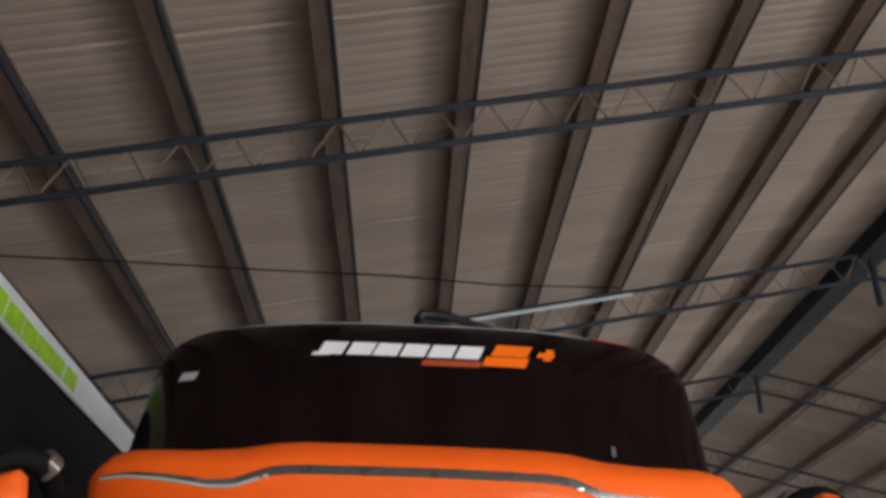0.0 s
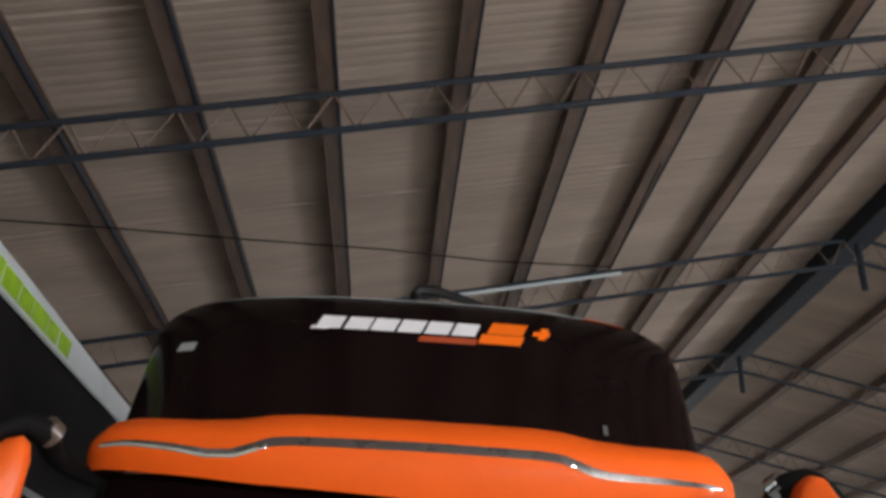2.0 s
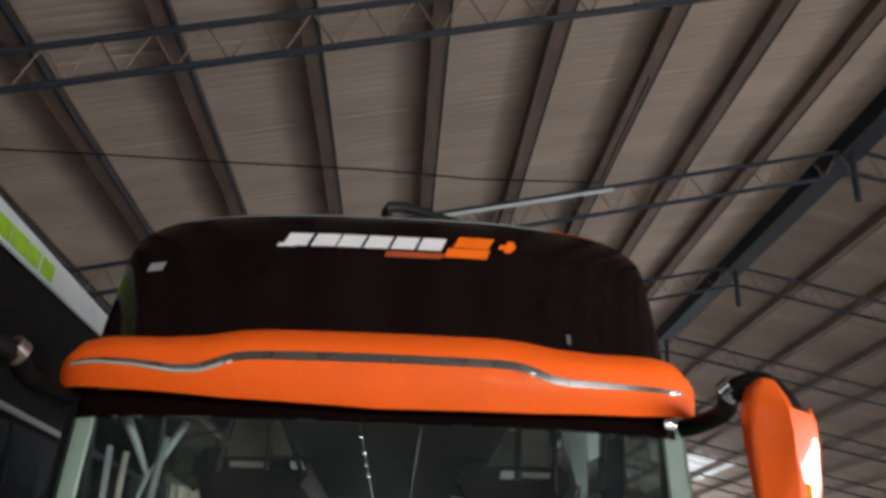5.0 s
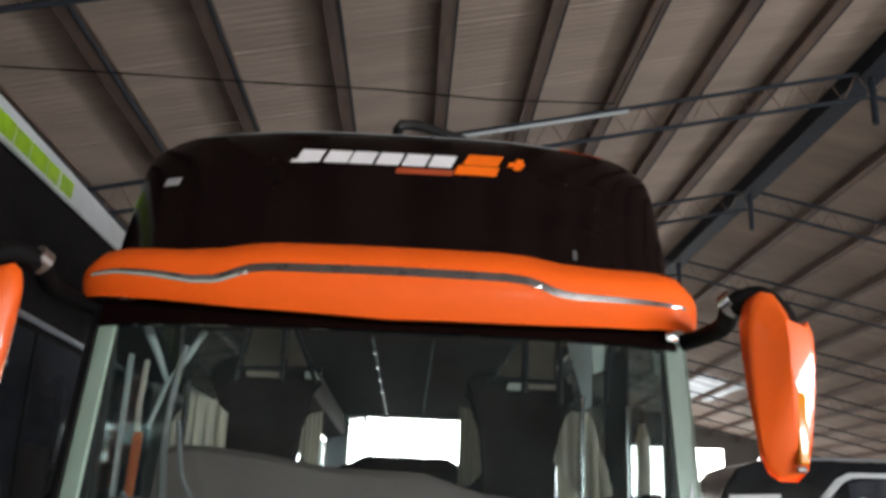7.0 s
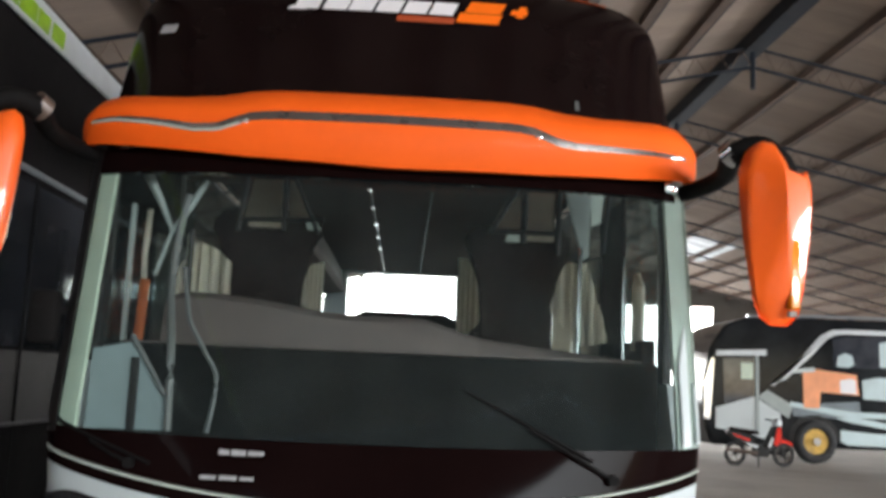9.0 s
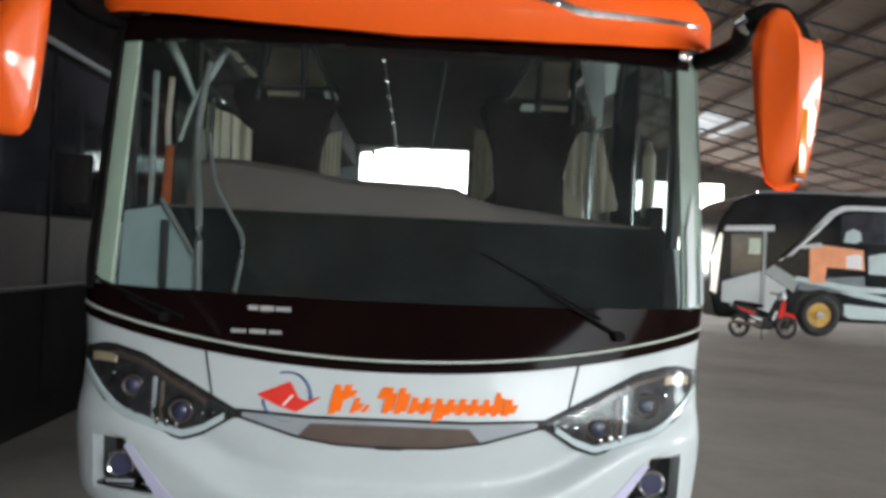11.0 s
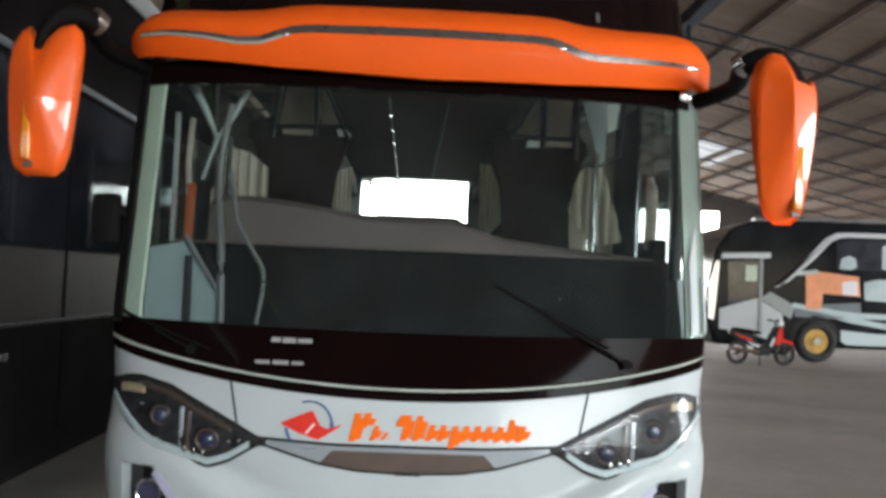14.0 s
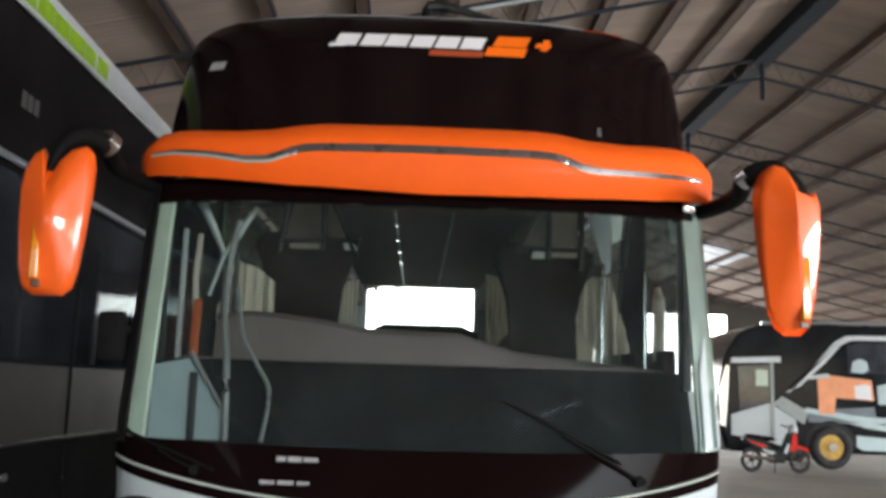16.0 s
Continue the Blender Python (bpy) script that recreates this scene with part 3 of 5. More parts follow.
def mirror(parent, side, xi, z0):
    """A hanging coach mirror: orange shell notched at the top, black arm, indicator, glass. xi is its inner edge."""
    X = lambda u: xi + side * u * 0.87
    if side > 0:
        low, bend = 0.0, ((0.08, 0.665), (0.15, 0.62), (0.195, 0.56), (0.215, 0.49))
        out = [(0.02, 0.64), (0.0, 0.56), (0.005, 0.44), (0.022, 0.28), (0.05, 0.10), (0.075, 0.03), (0.115, 0.0), (0.19, 0.0), (0.235, 0.04), (0.262, 0.14), (0.278, 0.30), (0.280, 0.44), (0.270, 0.52), (0.250, 0.565), (0.235, 0.56), (0.222, 0.50), (0.205, 0.50), (0.15, 0.60), (0.10, 0.66), (0.055, 0.67)]
    else:
        low, bend = -0.025, ((0.06, 0.635), (0.12, 0.61), (0.165, 0.55), (0.187, 0.48))
        out = [(0.0, 0.50), (0.005, 0.40), (0.02, 0.25), (0.04, 0.09), (0.06, 0.03), (0.10, 0.0), (0.23, 0.0), (0.275, 0.025), (0.298, 0.10), (0.314, 0.28), (0.32, 0.42), (0.305, 0.50), (0.27, 0.555), (0.235, 0.575), (0.214, 0.54), (0.202, 0.49), (0.175, 0.485), (0.15, 0.535), (0.10, 0.578), (0.05, 0.588), (0.015, 0.56)]
    depth = (-0.05, -0.09, -0.112, -0.122)
    arm = part("mirror_arm", T(curve_pts([(side * 1.16, 0.62, z0 + 0.60 + low), (side * 1.27, 0.50, z0 + 0.60 + low), (side * 1.335, 0.26, z0 + 0.615 + low), (X(0.0), 0.02, z0 + 0.640 + low)] + [(X(u), y, z0 + v) for (u, v), y in zip(bend, depth)]), 0.040, 12, 0.9,
               [1.0] * 18 + [1.15] * 8 + [1.15 - 0.052 * i for i in range(17)]), M_RUBBER, parent, "black curved mirror arm")
    # same collar on both sides: chrome where it glints, dark where it's dim
    part("clamp_collar", T([(X(-0.02), 0.03, z0 + 0.64 + low), (X(0.01), -0.01, z0 + 0.662 + low)], 0.050, 12), M_CHROME if side > 0 else M_GUNMETAL, arm)
    pts = [(X(u), z0 + v) for u, v in out]
    bm = bmesh.new()
    n = len(pts)
    mx, mz = X(0.15), z0 + 0.30
    rings = []
    nose = () if side > 0 else ((-0.184, 0.10), (-0.178, 0.28), (-0.156, 0.58))
    for y, k in nose + ((-0.128, 0.80), (-0.122, 0.90), (-0.105, 0.965), (-0.078, 1.0), (-0.04, 0.88), (0.0, 0.74), (0.025, 0.62)):
        ring = []
        for px, pz in pts:
            dx, dz = (px - mx) * k, (pz - mz) * (0.35 + 0.65 * k if side > 0 else k)
            if k < 0.7:
                a = math.atan2((pz - mz) / 0.27, (px - mx) / 0.12)
                w = 1.0 if k < 0.5 else 0.6
                dx, dz = dx + (0.12 * k * math.cos(a) - dx) * w, dz + (0.25 * k * math.sin(a) - dz) * w
            bow = 0.35 * max(0.0, 0.10 - abs(px - xi)) if side > 0 and y < -0.05 else 0.0
            lean = 0.14 * (pz - z0 - 0.30) if side > 0 and y < -0.1 else 0.0
            ring.append(bm.verts.new((mx + dx, y + bow - lean, mz + dz)))
        rings.append(ring)
    for a, b in zip(rings, rings[1:]):
        for i in range(n):
            bm.faces.new((a[i], a[(i + 1) % n], b[(i + 1) % n], b[i]))
    if side > 0:
        f = rings[0]
        r0, r1, r2 = [bm.verts.new((X(u), y, z0 + v)) for u, y, v in ((0.158, -0.158, 0.12), (0.134, -0.205, 0.46), (0.125, -0.202, 0.55))]
        for tri in ((0, 1, r2), (1, 2, r2), (2, r1, r2), (2, 3, r1), (3, 4, r1), (4, r0, r1), (4, 5, r0), (5, 6, r0), (6, 7, r0), (7, 8, r0), (8, 9, r0), (9, r1, r0), (9, 10, r1), (10, 11, r1), (11, r2, r1), (11, 12, r2), (12, 13, r2), (13, 14, r2), (14, 15, r2), (15, 16, r2), (16, 17, r2), (17, 18, r2), (18, 19, r2), (19, 0, r2)):
            bm.faces.new([f[v] if isinstance(v, int) else v for v in tri])
        bmesh.ops.recalc_face_normals(bm, faces=bm.faces)
    else:
        bm.faces.new(rings[0])
    bm.faces.new(rings[-1][::-1])
    shell = part("mirror_shell", bm, M_MIRROR, parent, "glossy orange mirror shell")
    u0, u1 = sorted((X(0.165), X(0.205)) if side > 0 else (X(0.180), X(0.218)))
    part("indicator", B(u0, u1, -0.166 if side < 0 else -0.160, -0.112, z0 + 0.055, z0 + 0.30, 0.008, 3), M_AMBER, shell, "amber indicator strip")
    part("indicator_foot", B(u0, u1, -0.135, -0.118, z0 + 0.028, z0 + 0.052, 0.006), M_GUNMETAL, shell)
    g0, g1 = sorted((X(0.10), X(0.20)))
    part("mirror_glass", B(g0, g1, 0.021, 0.033, z0 + 0.20, z0 + 0.40, 0.004), M_CHROME, shell)


def wheel(parent, x, y, r, wdt, axis='x', rim=M_RIM, hub=M_CHROME, sgn=-1):
    c = (x, y, r)
    tyre = part("wheel", torus(c, axis, r * 0.76, r * 0.24, 36, 12, wdt / (r * 0.48)), M_TYRE, parent, "worn black tyre")
    part("rim", disc(c, axis, r * 0.60, wdt * 0.55, 30), rim, tyre)
    off = Vector((sgn * wdt * 0.33, 0, 0)) if axis == 'x' else Vector((0, sgn * wdt * 0.33, 0))
    part("hub", disc(Vector(c) + off, axis, r * 0.24, wdt * 0.4, 20, r * 0.18), hub, tyre)


def headlamp(parent, side):
    sgn = lambda rows: (lambda x: lerp(rows, abs(x)))
    xs = spread(side * 0.585, side * 1.240, 36)
    grow_t = lambda x: lerp(LAMP_T, abs(x)) + 0.013 - 0.009 * smooth_step(1.1, 1.24, abs(x))
    grow_b = lambda x: lerp(LAMP_B, abs(x)) - 0.015 + 0.010 * smooth_step(1.12, 1.24, abs(x))
    lamp = part("headlamp", band(spread(side * 0.565, side * 1.246, 40), grow_b, grow_t, 6, 0.016, 0.04), M_PLASTIC, parent, "angular headlamp with a black surround")
    part("reflector", band(xs, sgn(LAMP_B), sgn(LAMP_T), 8, 0.020, 0.01, lambda x, z: 0.004 * math.sin(z * 160) * math.sin(x * 90)), M_REFLECTOR, lamp)
    part("light_guide", band(xs[2:-1], sgn(LAMP_B), lambda x: lerp(LAMP_B, abs(x)) + min(0.026, 0.7 * (lerp(LAMP_T, abs(x)) - lerp(LAMP_B, abs(x)))), 2, 0.030, 0.012), M_LIGHTGUIDE, lamp, "frosted light strip")
    part("top_blade", band(xs[6:-8], lambda x: lerp(LAMP_T, abs(x)) - 0.030, lambda x: lerp(LAMP_T, abs(x)) - 0.012, 2, 0.028, 0.01), M_GUNMETAL, lamp)
    part("amber_reflector", band(spread(side * 1.07, side * 1.18, 8), lambda x: lerp(LAMP_T, abs(x)) - 0.055, lambda x: lerp(LAMP_T, abs(x)) - 0.022, 2, 0.028, 0.01), M_WARMLENS, lamp, "faint amber lens")
    for px, pz, r in ((0.785, 0.845, 0.036), (0.985, 0.925, 0.031)):
        p = S(side * px, pz, 0.027)
        part("bezel", torus(p, 'y', r + 0.005, 0.005, 24, 8), M_GUNMETAL, lamp)
        part("lens_shroud", torus(p + Vector((0, 0.006, 0)), 'y', r + 0.014, 0.006, 24, 6), M_PLASTIC, lamp)
        bm = bmesh.new()
        bmesh.ops.create_uvsphere(bm, u_segments=20, v_segments=12, radius=r)
        bmesh.ops.scale(bm, vec=(1, 0.5, 1), verts=bm.verts)
        bmesh.ops.translate(bm, vec=p, verts=bm.verts)
        part("projector_lens", bm, M_LENS, lamp)
    for i in range(3):
        p = S(side * (0.80 + 0.038 * i), 0.792 + 0.006 * i, 0.033)
        part("led_tick", B(p.x - 0.006, p.x + 0.006, p.y - 0.004, p.y + 0.01, p.z - 0.012, p.z + 0.012, 0.002), M_CHROME, lamp)
    for px, pz in ((0.66, 0.85), (0.70, 0.845), (0.885, 0.885), (0.90, 0.87), (1.07, 0.965)):
        p = S(side * px, pz, 0.030)
        part("facet", B(p.x - 0.007, p.x + 0.007, p.y - 0.004, p.y + 0.01, p.z - 0.004, p.z + 0.004, 0.003), M_CHROME, lamp)
    for px, z0, z1 in ((0.865, 0.80, 0.95), (0.895, 0.81, 0.965)):
        p = S(side * px, (z0 + z1) / 2, 0.022)
        part("divider", B(p.x - 0.008, p.x + 0.008, p.y - 0.004, p.y + 0.012, z0, z1, 0.003), M_GUNMETAL if px < 0.88 else M_SILVER, lamp)
    cover = part("lamp_cover", band(xs, sgn(LAMP_B), sgn(LAMP_T), 6, 0.052, 0.003), G_CLEAR, lamp, "clear plastic cover")
    cover.visible_shadow = False


def foglamp(parent, side):
    zt = lambda x: max(0.532, min(0.724, 0.530 + (abs(x) - 0.874) * 1.37))
    lamp = part("fog_lamp", band(spread(side * 0.875, side * 1.130, 14), lambda x: 0.526, zt, 6, -0.028, 0.02), M_BLACK, parent, "round fog lamp in a dark pocket")
    c = S(side * 1.035, 0.610, -0.010)
    part("bezel", torus(c, 'y', 0.048, 0.008, 26, 8), M_CHROME, lamp)
    part("lens", disc(c + Vector((0, 0.004, 0)), 'y', 0.044, 0.02, 24), M_LENS, lamp)
    part("pocket_floor", band(spread(side * 0.885, side * 1.128, 10), lambda x: 0.524, lambda x: 0.537, 1, 0.038, 0.075), M_BLACK, lamp)
    part("chrome_foot", B(min(side * 0.98, side * 1.09), max(side * 0.98, side * 1.09), c.y - 0.010, c.y + 0.03, 0.540, 0.552, 0.004), M_SILVER, lamp)
    top = lambda x: min(0.705, 0.490 + (abs(x) - 0.780) * 1.12)
    low = lambda x: max(0.488, min(0.690, 0.522 + (abs(x) - 0.872) * 1.36))
    part("pocket_blade", band(spread(side * 0.782, side * 1.0, 22), low, lambda x: max(low(x) + 0.004, top(x)), 3, 0.054, 0.10), M_LAV, lamp, "pale lilac blade beside the fog lamp")


def build_coach():
    c = thing("coach", (0, 0, 0), "white highdeck coach with orange visor and hanging mirrors", "bus")
    # front lower body
    part("front_bumper", band(FULL, lambda x: 0.425 + 0.035 * smooth_step(0.9, 1.25, abs(x)) + 0.017 * (1 - smooth_step(0.61, 0.66, abs(x))), lambda x: LINE(x) - 0.045, 44, 0.0, 0.03, bumper_skin), M_WHITE, c, "white front panel and bumper")
    for s in (-1, 1):
        part("hatch_seam", T([S(s * (0.675 + 0.04 * t), 0.905 + 0.18 * t, 0.002) for t in (0.0, 0.25, 0.5, 0.75, 1.0)], 0.004, 6), M_PLASTIC, c)
        headlamp(c, s)
        foglamp(c, s)
    part("lower_black_band", band(FULL, lambda x: LINE(x) - 0.045, lambda x: LINE(x) - 0.006, 2, 0.006, 0.03), M_FRIT, c, "black band under the windscreen")
    part("silver_line", band(FULL, lambda x: LINE(x) - 0.005, lambda x: LINE(x) + 0.003, 2, 0.012, 0.03), M_TRIMPALE, c, "pale grey moulding under the windscreen")
    # grille blade
    gt = mtab([(0.0, 0.842), (0.3, 0.842), (0.58, 0.856)])
    gb = mtab([(0.0, 0.748), (0.2, 0.755), (0.35, 0.778), (0.58, 0.846)])
    g = part("grille", band(spread(-0.585, 0.585, 40), lambda x: gb(x) - 0.012, lambda x: gt(x) + 0.010, 3, 0.006, 0.03), M_PLASTIC, c, "dark framed grille blade")
    part("grille_fill", band(spread(-0.555, 0.555, 40), gb, gt, 3, 0.011, 0.02), M_SILVER, g, "silver grille fill")
    part("grille_inlay", band(spread(-0.34, 0.34, 30), gb, lambda x: min(0.826, gb(x) + (0.34 - abs(x)) * 1.2 + 0.002), 3, 0.016, 0.02), M_GUNMETAL, g, "bronze-grey inlay")
    part("latch_tab", B(-0.05, 0.05, -0.012, 0.03, 0.736, 0.752, 0.004), M_PLASTIC, g)
    # emblem and lettering as plain shapes
    e = part("emblem", band(spread(-0.500, -0.352, 14), tab([(-0.500, 0.918), (-0.432, 0.886), (-0.352, 0.862)]), tab([(-0.500, 0.924), (-0.380, 0.975), (-0.366, 0.945), (-0.352, 0.925)]), 3, 0.006, 0.004), M_RED, c, "red and navy emblem")
    part("emblem_tail", band(spread(-0.356, -0.268, 8), tab([(-0.356, 0.864), (-0.335, 0.874), (-0.268, 0.918)]), tab([(-0.356, 0.920), (-0.320, 0.905), (-0.268, 0.923)]), 2, 0.007, 0.004), M_RED, e)
    part("emblem_slit", slanted(-0.408, -0.398, 0.885, 0.925, 0.034, 0.0085), M_WHFILM, e)
    for a0, a1 in ((-5, 112), (190, 292)):
        part("emblem_arc", T([S(-0.392 + 0.090 * math.cos(radians(a)), 0.918 + 0.090 * math.sin(radians(a)), 0.004) for a in range(a0, a1 + 1, 6)], 0.008, 6, 0.5), M_BLUE, e)
    bars = [(-0.235, 0.045, 0.862, 0.970), (-0.195, 0.05, 0.915, 0.972), (-0.155, 0.035, 0.868, 0.925), (-0.115, 0.030, 0.872, 0.90), (-0.055, 0.05, 0.925, 0.968), (-0.035, 0.04, 0.872, 0.968), (0.01, 0.045, 0.872, 0.968),
            (0.06, 0.042, 0.874, 0.935), (0.105, 0.042, 0.874, 0.935), (0.150, 0.042, 0.848, 0.934), (0.195, 0.042, 0.874, 0.934), (0.240, 0.042, 0.876, 0.936), (0.285, 0.042, 0.876, 0.936), (0.33, 0.042, 0.876, 0.936), (0.375, 0.036, 0.876, 0.964), (0.412, 0.050, 0.878, 0.940)]
    for x0, w, z0, z1 in bars:
        part("lettering_bar", slanted(x0, x0 + w * 0.56, z0, z1, 0.022, 0.007), M_ORFILM, c, "orange lettering bar")
        part("lettering_bar", slanted(x0 + w * 0.50, x0 + w * 1.04, z0 + 0.010, z1 - 0.020, 0.018, 0.0065), M_ORFILM, c, "orange lettering bar")
    # windscreen with black frit, wipers
    part("windscreen_frit", band(FULL, lambda x: LINE(x) + 0.008, lambda x: 1.285 + 0.02 * (abs(x) / 1.2) ** 2, 6, 0.002, 0.008), M_FRIT, c, "black lower border of the windscreen")
    w = part("windscreen", band(FULL, lambda x: 1.285 + 0.02 * (abs(x) / 1.2) ** 2, lambda x: 2.36, 22, 0.0, 0.006), G_WIND, c, "large clear panoramic windscreen")
    w.visible_shadow = False
    for s in (-1, 1):
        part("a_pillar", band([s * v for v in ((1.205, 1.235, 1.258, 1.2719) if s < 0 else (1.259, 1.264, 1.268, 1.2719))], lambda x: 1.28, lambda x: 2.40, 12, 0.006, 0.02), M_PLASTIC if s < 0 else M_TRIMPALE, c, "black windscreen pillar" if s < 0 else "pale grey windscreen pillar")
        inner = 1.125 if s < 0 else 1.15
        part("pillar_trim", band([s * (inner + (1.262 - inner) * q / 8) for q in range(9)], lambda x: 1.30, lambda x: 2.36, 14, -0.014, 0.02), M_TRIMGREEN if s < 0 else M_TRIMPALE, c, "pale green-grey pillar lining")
    for x0, x1, z0, z1 in ((-0.56, -0.525, 1.232, 1.250), (-0.515, -0.465, 1.230, 1.250), (-0.455, -0.40, 1.232, 1.248), (-0.62, -0.565, 1.145, 1.159), (-0.55, -0.49, 1.145, 1.160), (-0.475, -0.43, 1.146, 1.158)):
        part("label_bar", band(spread(x0, x1, 4), lambda x: z0, lambda x: z1, 1, 0.007, 0.003), M_GRFILM, c, "pale unreadable label strip")
    for px, pz, tx, tz in ((0.87, 1.19, 0.56, 1.36), (-0.88, 1.19, -1.04, 1.26)):
        wp = part("wiper_arm", T(curve_pts([S(px, pz, 0.022), S((px + tx) / 2, (pz + tz) / 2, 0.035), S(tx, tz, 0.022)]), 0.0065, 8), M_RUBBER, c, "black wiper arm")
        part("wiper_blade", T([S(tx + 0.26 * k, tz + (-0.13 if px > 0 else -0.09) * k + 0.012, 0.012) for k in (-0.9, -0.5, 0, 0.5, 0.9)], 0.007, 6), M_RUBBER, wp)
        part("wiper_pivot", disc(S(px, pz, 0.022), 'y', 0.020, 0.03, 16), M_RUBBER, wp)
    # visor
    vt = mtab([(0.0, 2.646), (0.45, 2.645), (0.56, 2.638), (0.68, 2.618), (0.85, 2.612), (1.1, 2.625), (1.2, 2.618), (1.31, 2.560)])
    vb = tab([(-1.31, 2.438), (-1.25, 2.425), (-1.0, 2.398), (-0.6, 2.364), (0.0, 2.338), (0.6, 2.346), (1.0, 2.364), (1.25, 2.392)])

    def vy(x, t):
        """Depth of the visor's face: fuller in the middle of its height."""
        q = min(0.9999, abs(x) / 1.31)
        return 0.15 + 0.42 * (1 - (1 - q ** 2.6) ** (1 / 2.6)) + 0.035 * (2 * t - 1) ** 2 + 0.10 * max(0, t - 0.72) / 0.28 * (t - 0.5)
    bm = bmesh.new()
    xs = [math.copysign(1.31 * (1 - (1 - abs(t)) ** 1.9), t) for t in [i / 40 for i in range(-40, 41)]]
    cols = []
    for x in xs:
        b, t_ = vb(x), vt(x)
        col = [bm.verts.new((x, vy(x, r / 14), b + (t_ - b) * r / 14)) for r in range(15)]
        col.append(bm.verts.new((x * 0.97, max(0.50, vy(x, 1) + 0.02), t_ + 0.02)))
        col.append(bm.verts.new((x * 0.97, max(0.50, vy(x, 0) + 0.02), b + 0.05)))
        cols.append(col)
    for a, b in zip(cols, cols[1:]):
        for r in range(len(a)):
            q = (r + 1) % len(a)
            bm.faces.new((a[r], b[r], b[q], a[q]))
    bm.faces.new(cols[0])
    bm.faces.new(cols[-1][::-1])
    bmesh.ops.remove_doubles(bm, verts=bm.verts, dist=0.0005)
    visor = part("visor", bm, M_ORANGE, c, "glossy orange sun visor across the front")
    lz = tab([(-1.23, 2.508), (-1.1, 2.508), (-0.95, 2.492), (-0.78, 2.466), (-0.68, 2.468), (-0.56, 2.510), (-0.48, 2.519), (0.0, 2.522), (0.48, 2.519), (0.56, 2.508), (0.66, 2.470), (0.74, 2.462), (0.95, 2.466), (1.23, 2.476)])
    lw = mtab([(0.0, 0.036), (0.5, 0.034), (0.6, 0.034), (0.74, 0.028), (1.0, 0.022), (1.23, 0.012)])
    bm = bmesh.new()
    cols = []
    for x in [v for v in xs if abs(v) < 1.23]:
        col = []
        for k in range(5):
            z = lz(x) + lw(x) * (k / 4 - 0.5)
            t = (z - vb(x)) / (vt(x) - vb(x))
            col.append(bm.verts.new((x, vy(x, t) - 0.003, z)))
        for k in (4, 0):
            z = lz(x) + lw(x) * (k / 4 - 0.5)
            col.append(bm.verts.new((x, vy(x, 0.5) + 0.02, z)))
        cols.append(col)
    for a, b in zip(cols, cols[1:]):
        for r in range(len(a)):
            q = (r + 1) % len(a)
            bm.faces.new((a[r], b[r], b[q], a[q]))
    bm.faces.new(cols[0])
    bm.faces.new(cols[-1][::-1])
    part("visor_stripe", bm, M_STRIPE, visor, "dark metallic stripe along the visor")
    # pale line put in as the highlight along the stripe's left end
    edge = []
    for k in range(25):
        x = -1.22 + 0.66 * k / 24
        z = lz(x) - lw(x) * 0.42
        edge.append((x, vy(x, (z - vb(x)) / (vt(x) - vb(x))) - 0.004, z))
    part("stripe_highlight", T(edge, 0.006, 6), M_TRIMPALE, visor, "pale line painting the highlight on the stripe")
    # small chrome blocks stand in for glints on the stripe
    part("stripe_end_glint", B(1.13, 1.19, 0.31, 0.36, 2.462, 2.476, 0.004), M_CHROME, visor)
    for s in (-1, 1):
        part("stripe_glint", B(min(s * 0.56, s * 0.59), max(s * 0.56, s * 0.59), 0.155, 0.185, 2.482, 2.492, 0.003), M_CHROME, visor)
    # chrome block for the glints under the visor's right end
    part("visor_end_glint", B(1.13, 1.19, 0.36, 0.50, 2.335, 2.385, 0.018), M_CHROME, visor)
    # dark strip drawn in as the visor's shadow
    part("visor_shadow_gap", band([v for v in FULL if abs(v) < 1.2], lambda x: 2.31, lambda x: 2.42, 2, 0.012, 0.05), M_FRIT, c, "black strip painting the shadow under the visor")
    # upper glass, dome
    ut = mtab([(0.0, 3.345), (0.5, 3.34), (0.85, 3.315), (1.0, 3.298), (1.08, 3.280), (1.15, 3.245), (1.20, 3.18), (1.243, 3.0), (1.272, 2.7)])
    part("upper_glass", band(FULL, lambda x: 2.60, lambda x: max(2.62, ut(x)), 16, 0.0, 0.02), M_TINT, c, "black tinted upper front glass")
    dome = bmesh.new()
    rows = []
    for k in range(9):
        a = k / 8
        y, z = 0.70 + 1.1 * a, 3.335 + 0.125 * math.sin(a * math.pi / 2)
        hw = 1.05 + 0.12 * a
        row = []
        for i in range(25):
            u = i / 12 - 1
            q = 1 - abs(u) ** 3
            row.append(dome.verts.new((hw * u, y + 0.24 * (1 - a) * abs(u) ** 2.5, z - 0.10 * (1 - q) - 0.02 * u * u)))
        rows.append(row)
    last = [dome.verts.new((v.co.x * 1.0, 11.3, v.co.z)) for v in rows[-1]]
    rows.append(last)
    for a, b in zip(rows, rows[1:]):
        for i in range(24):
            dome.faces.new((a[i], a[i + 1], b[i + 1], b[i]))
    bmesh.ops.solidify(dome, geom=list(dome.faces), thickness=0.03)
    part("roof", dome, M_DULLWHITE, c, "white bus roof")
    part("roof_corner_flash", band(spread(0.76, 0.96, 10), lambda x: ut(x) - 0.002, lambda x: ut(x) + 0.016, 1, 0.008, 0.02), M_ORANGE, c)
    part("roof_lip", band(spread(-0.92, 0.755, 40), lambda x: ut(x) - 0.002, lambda x: ut(x) + 0.020, 1, 0.006, 0.02), M_WHITE, c, "pale roof edge above the glass")
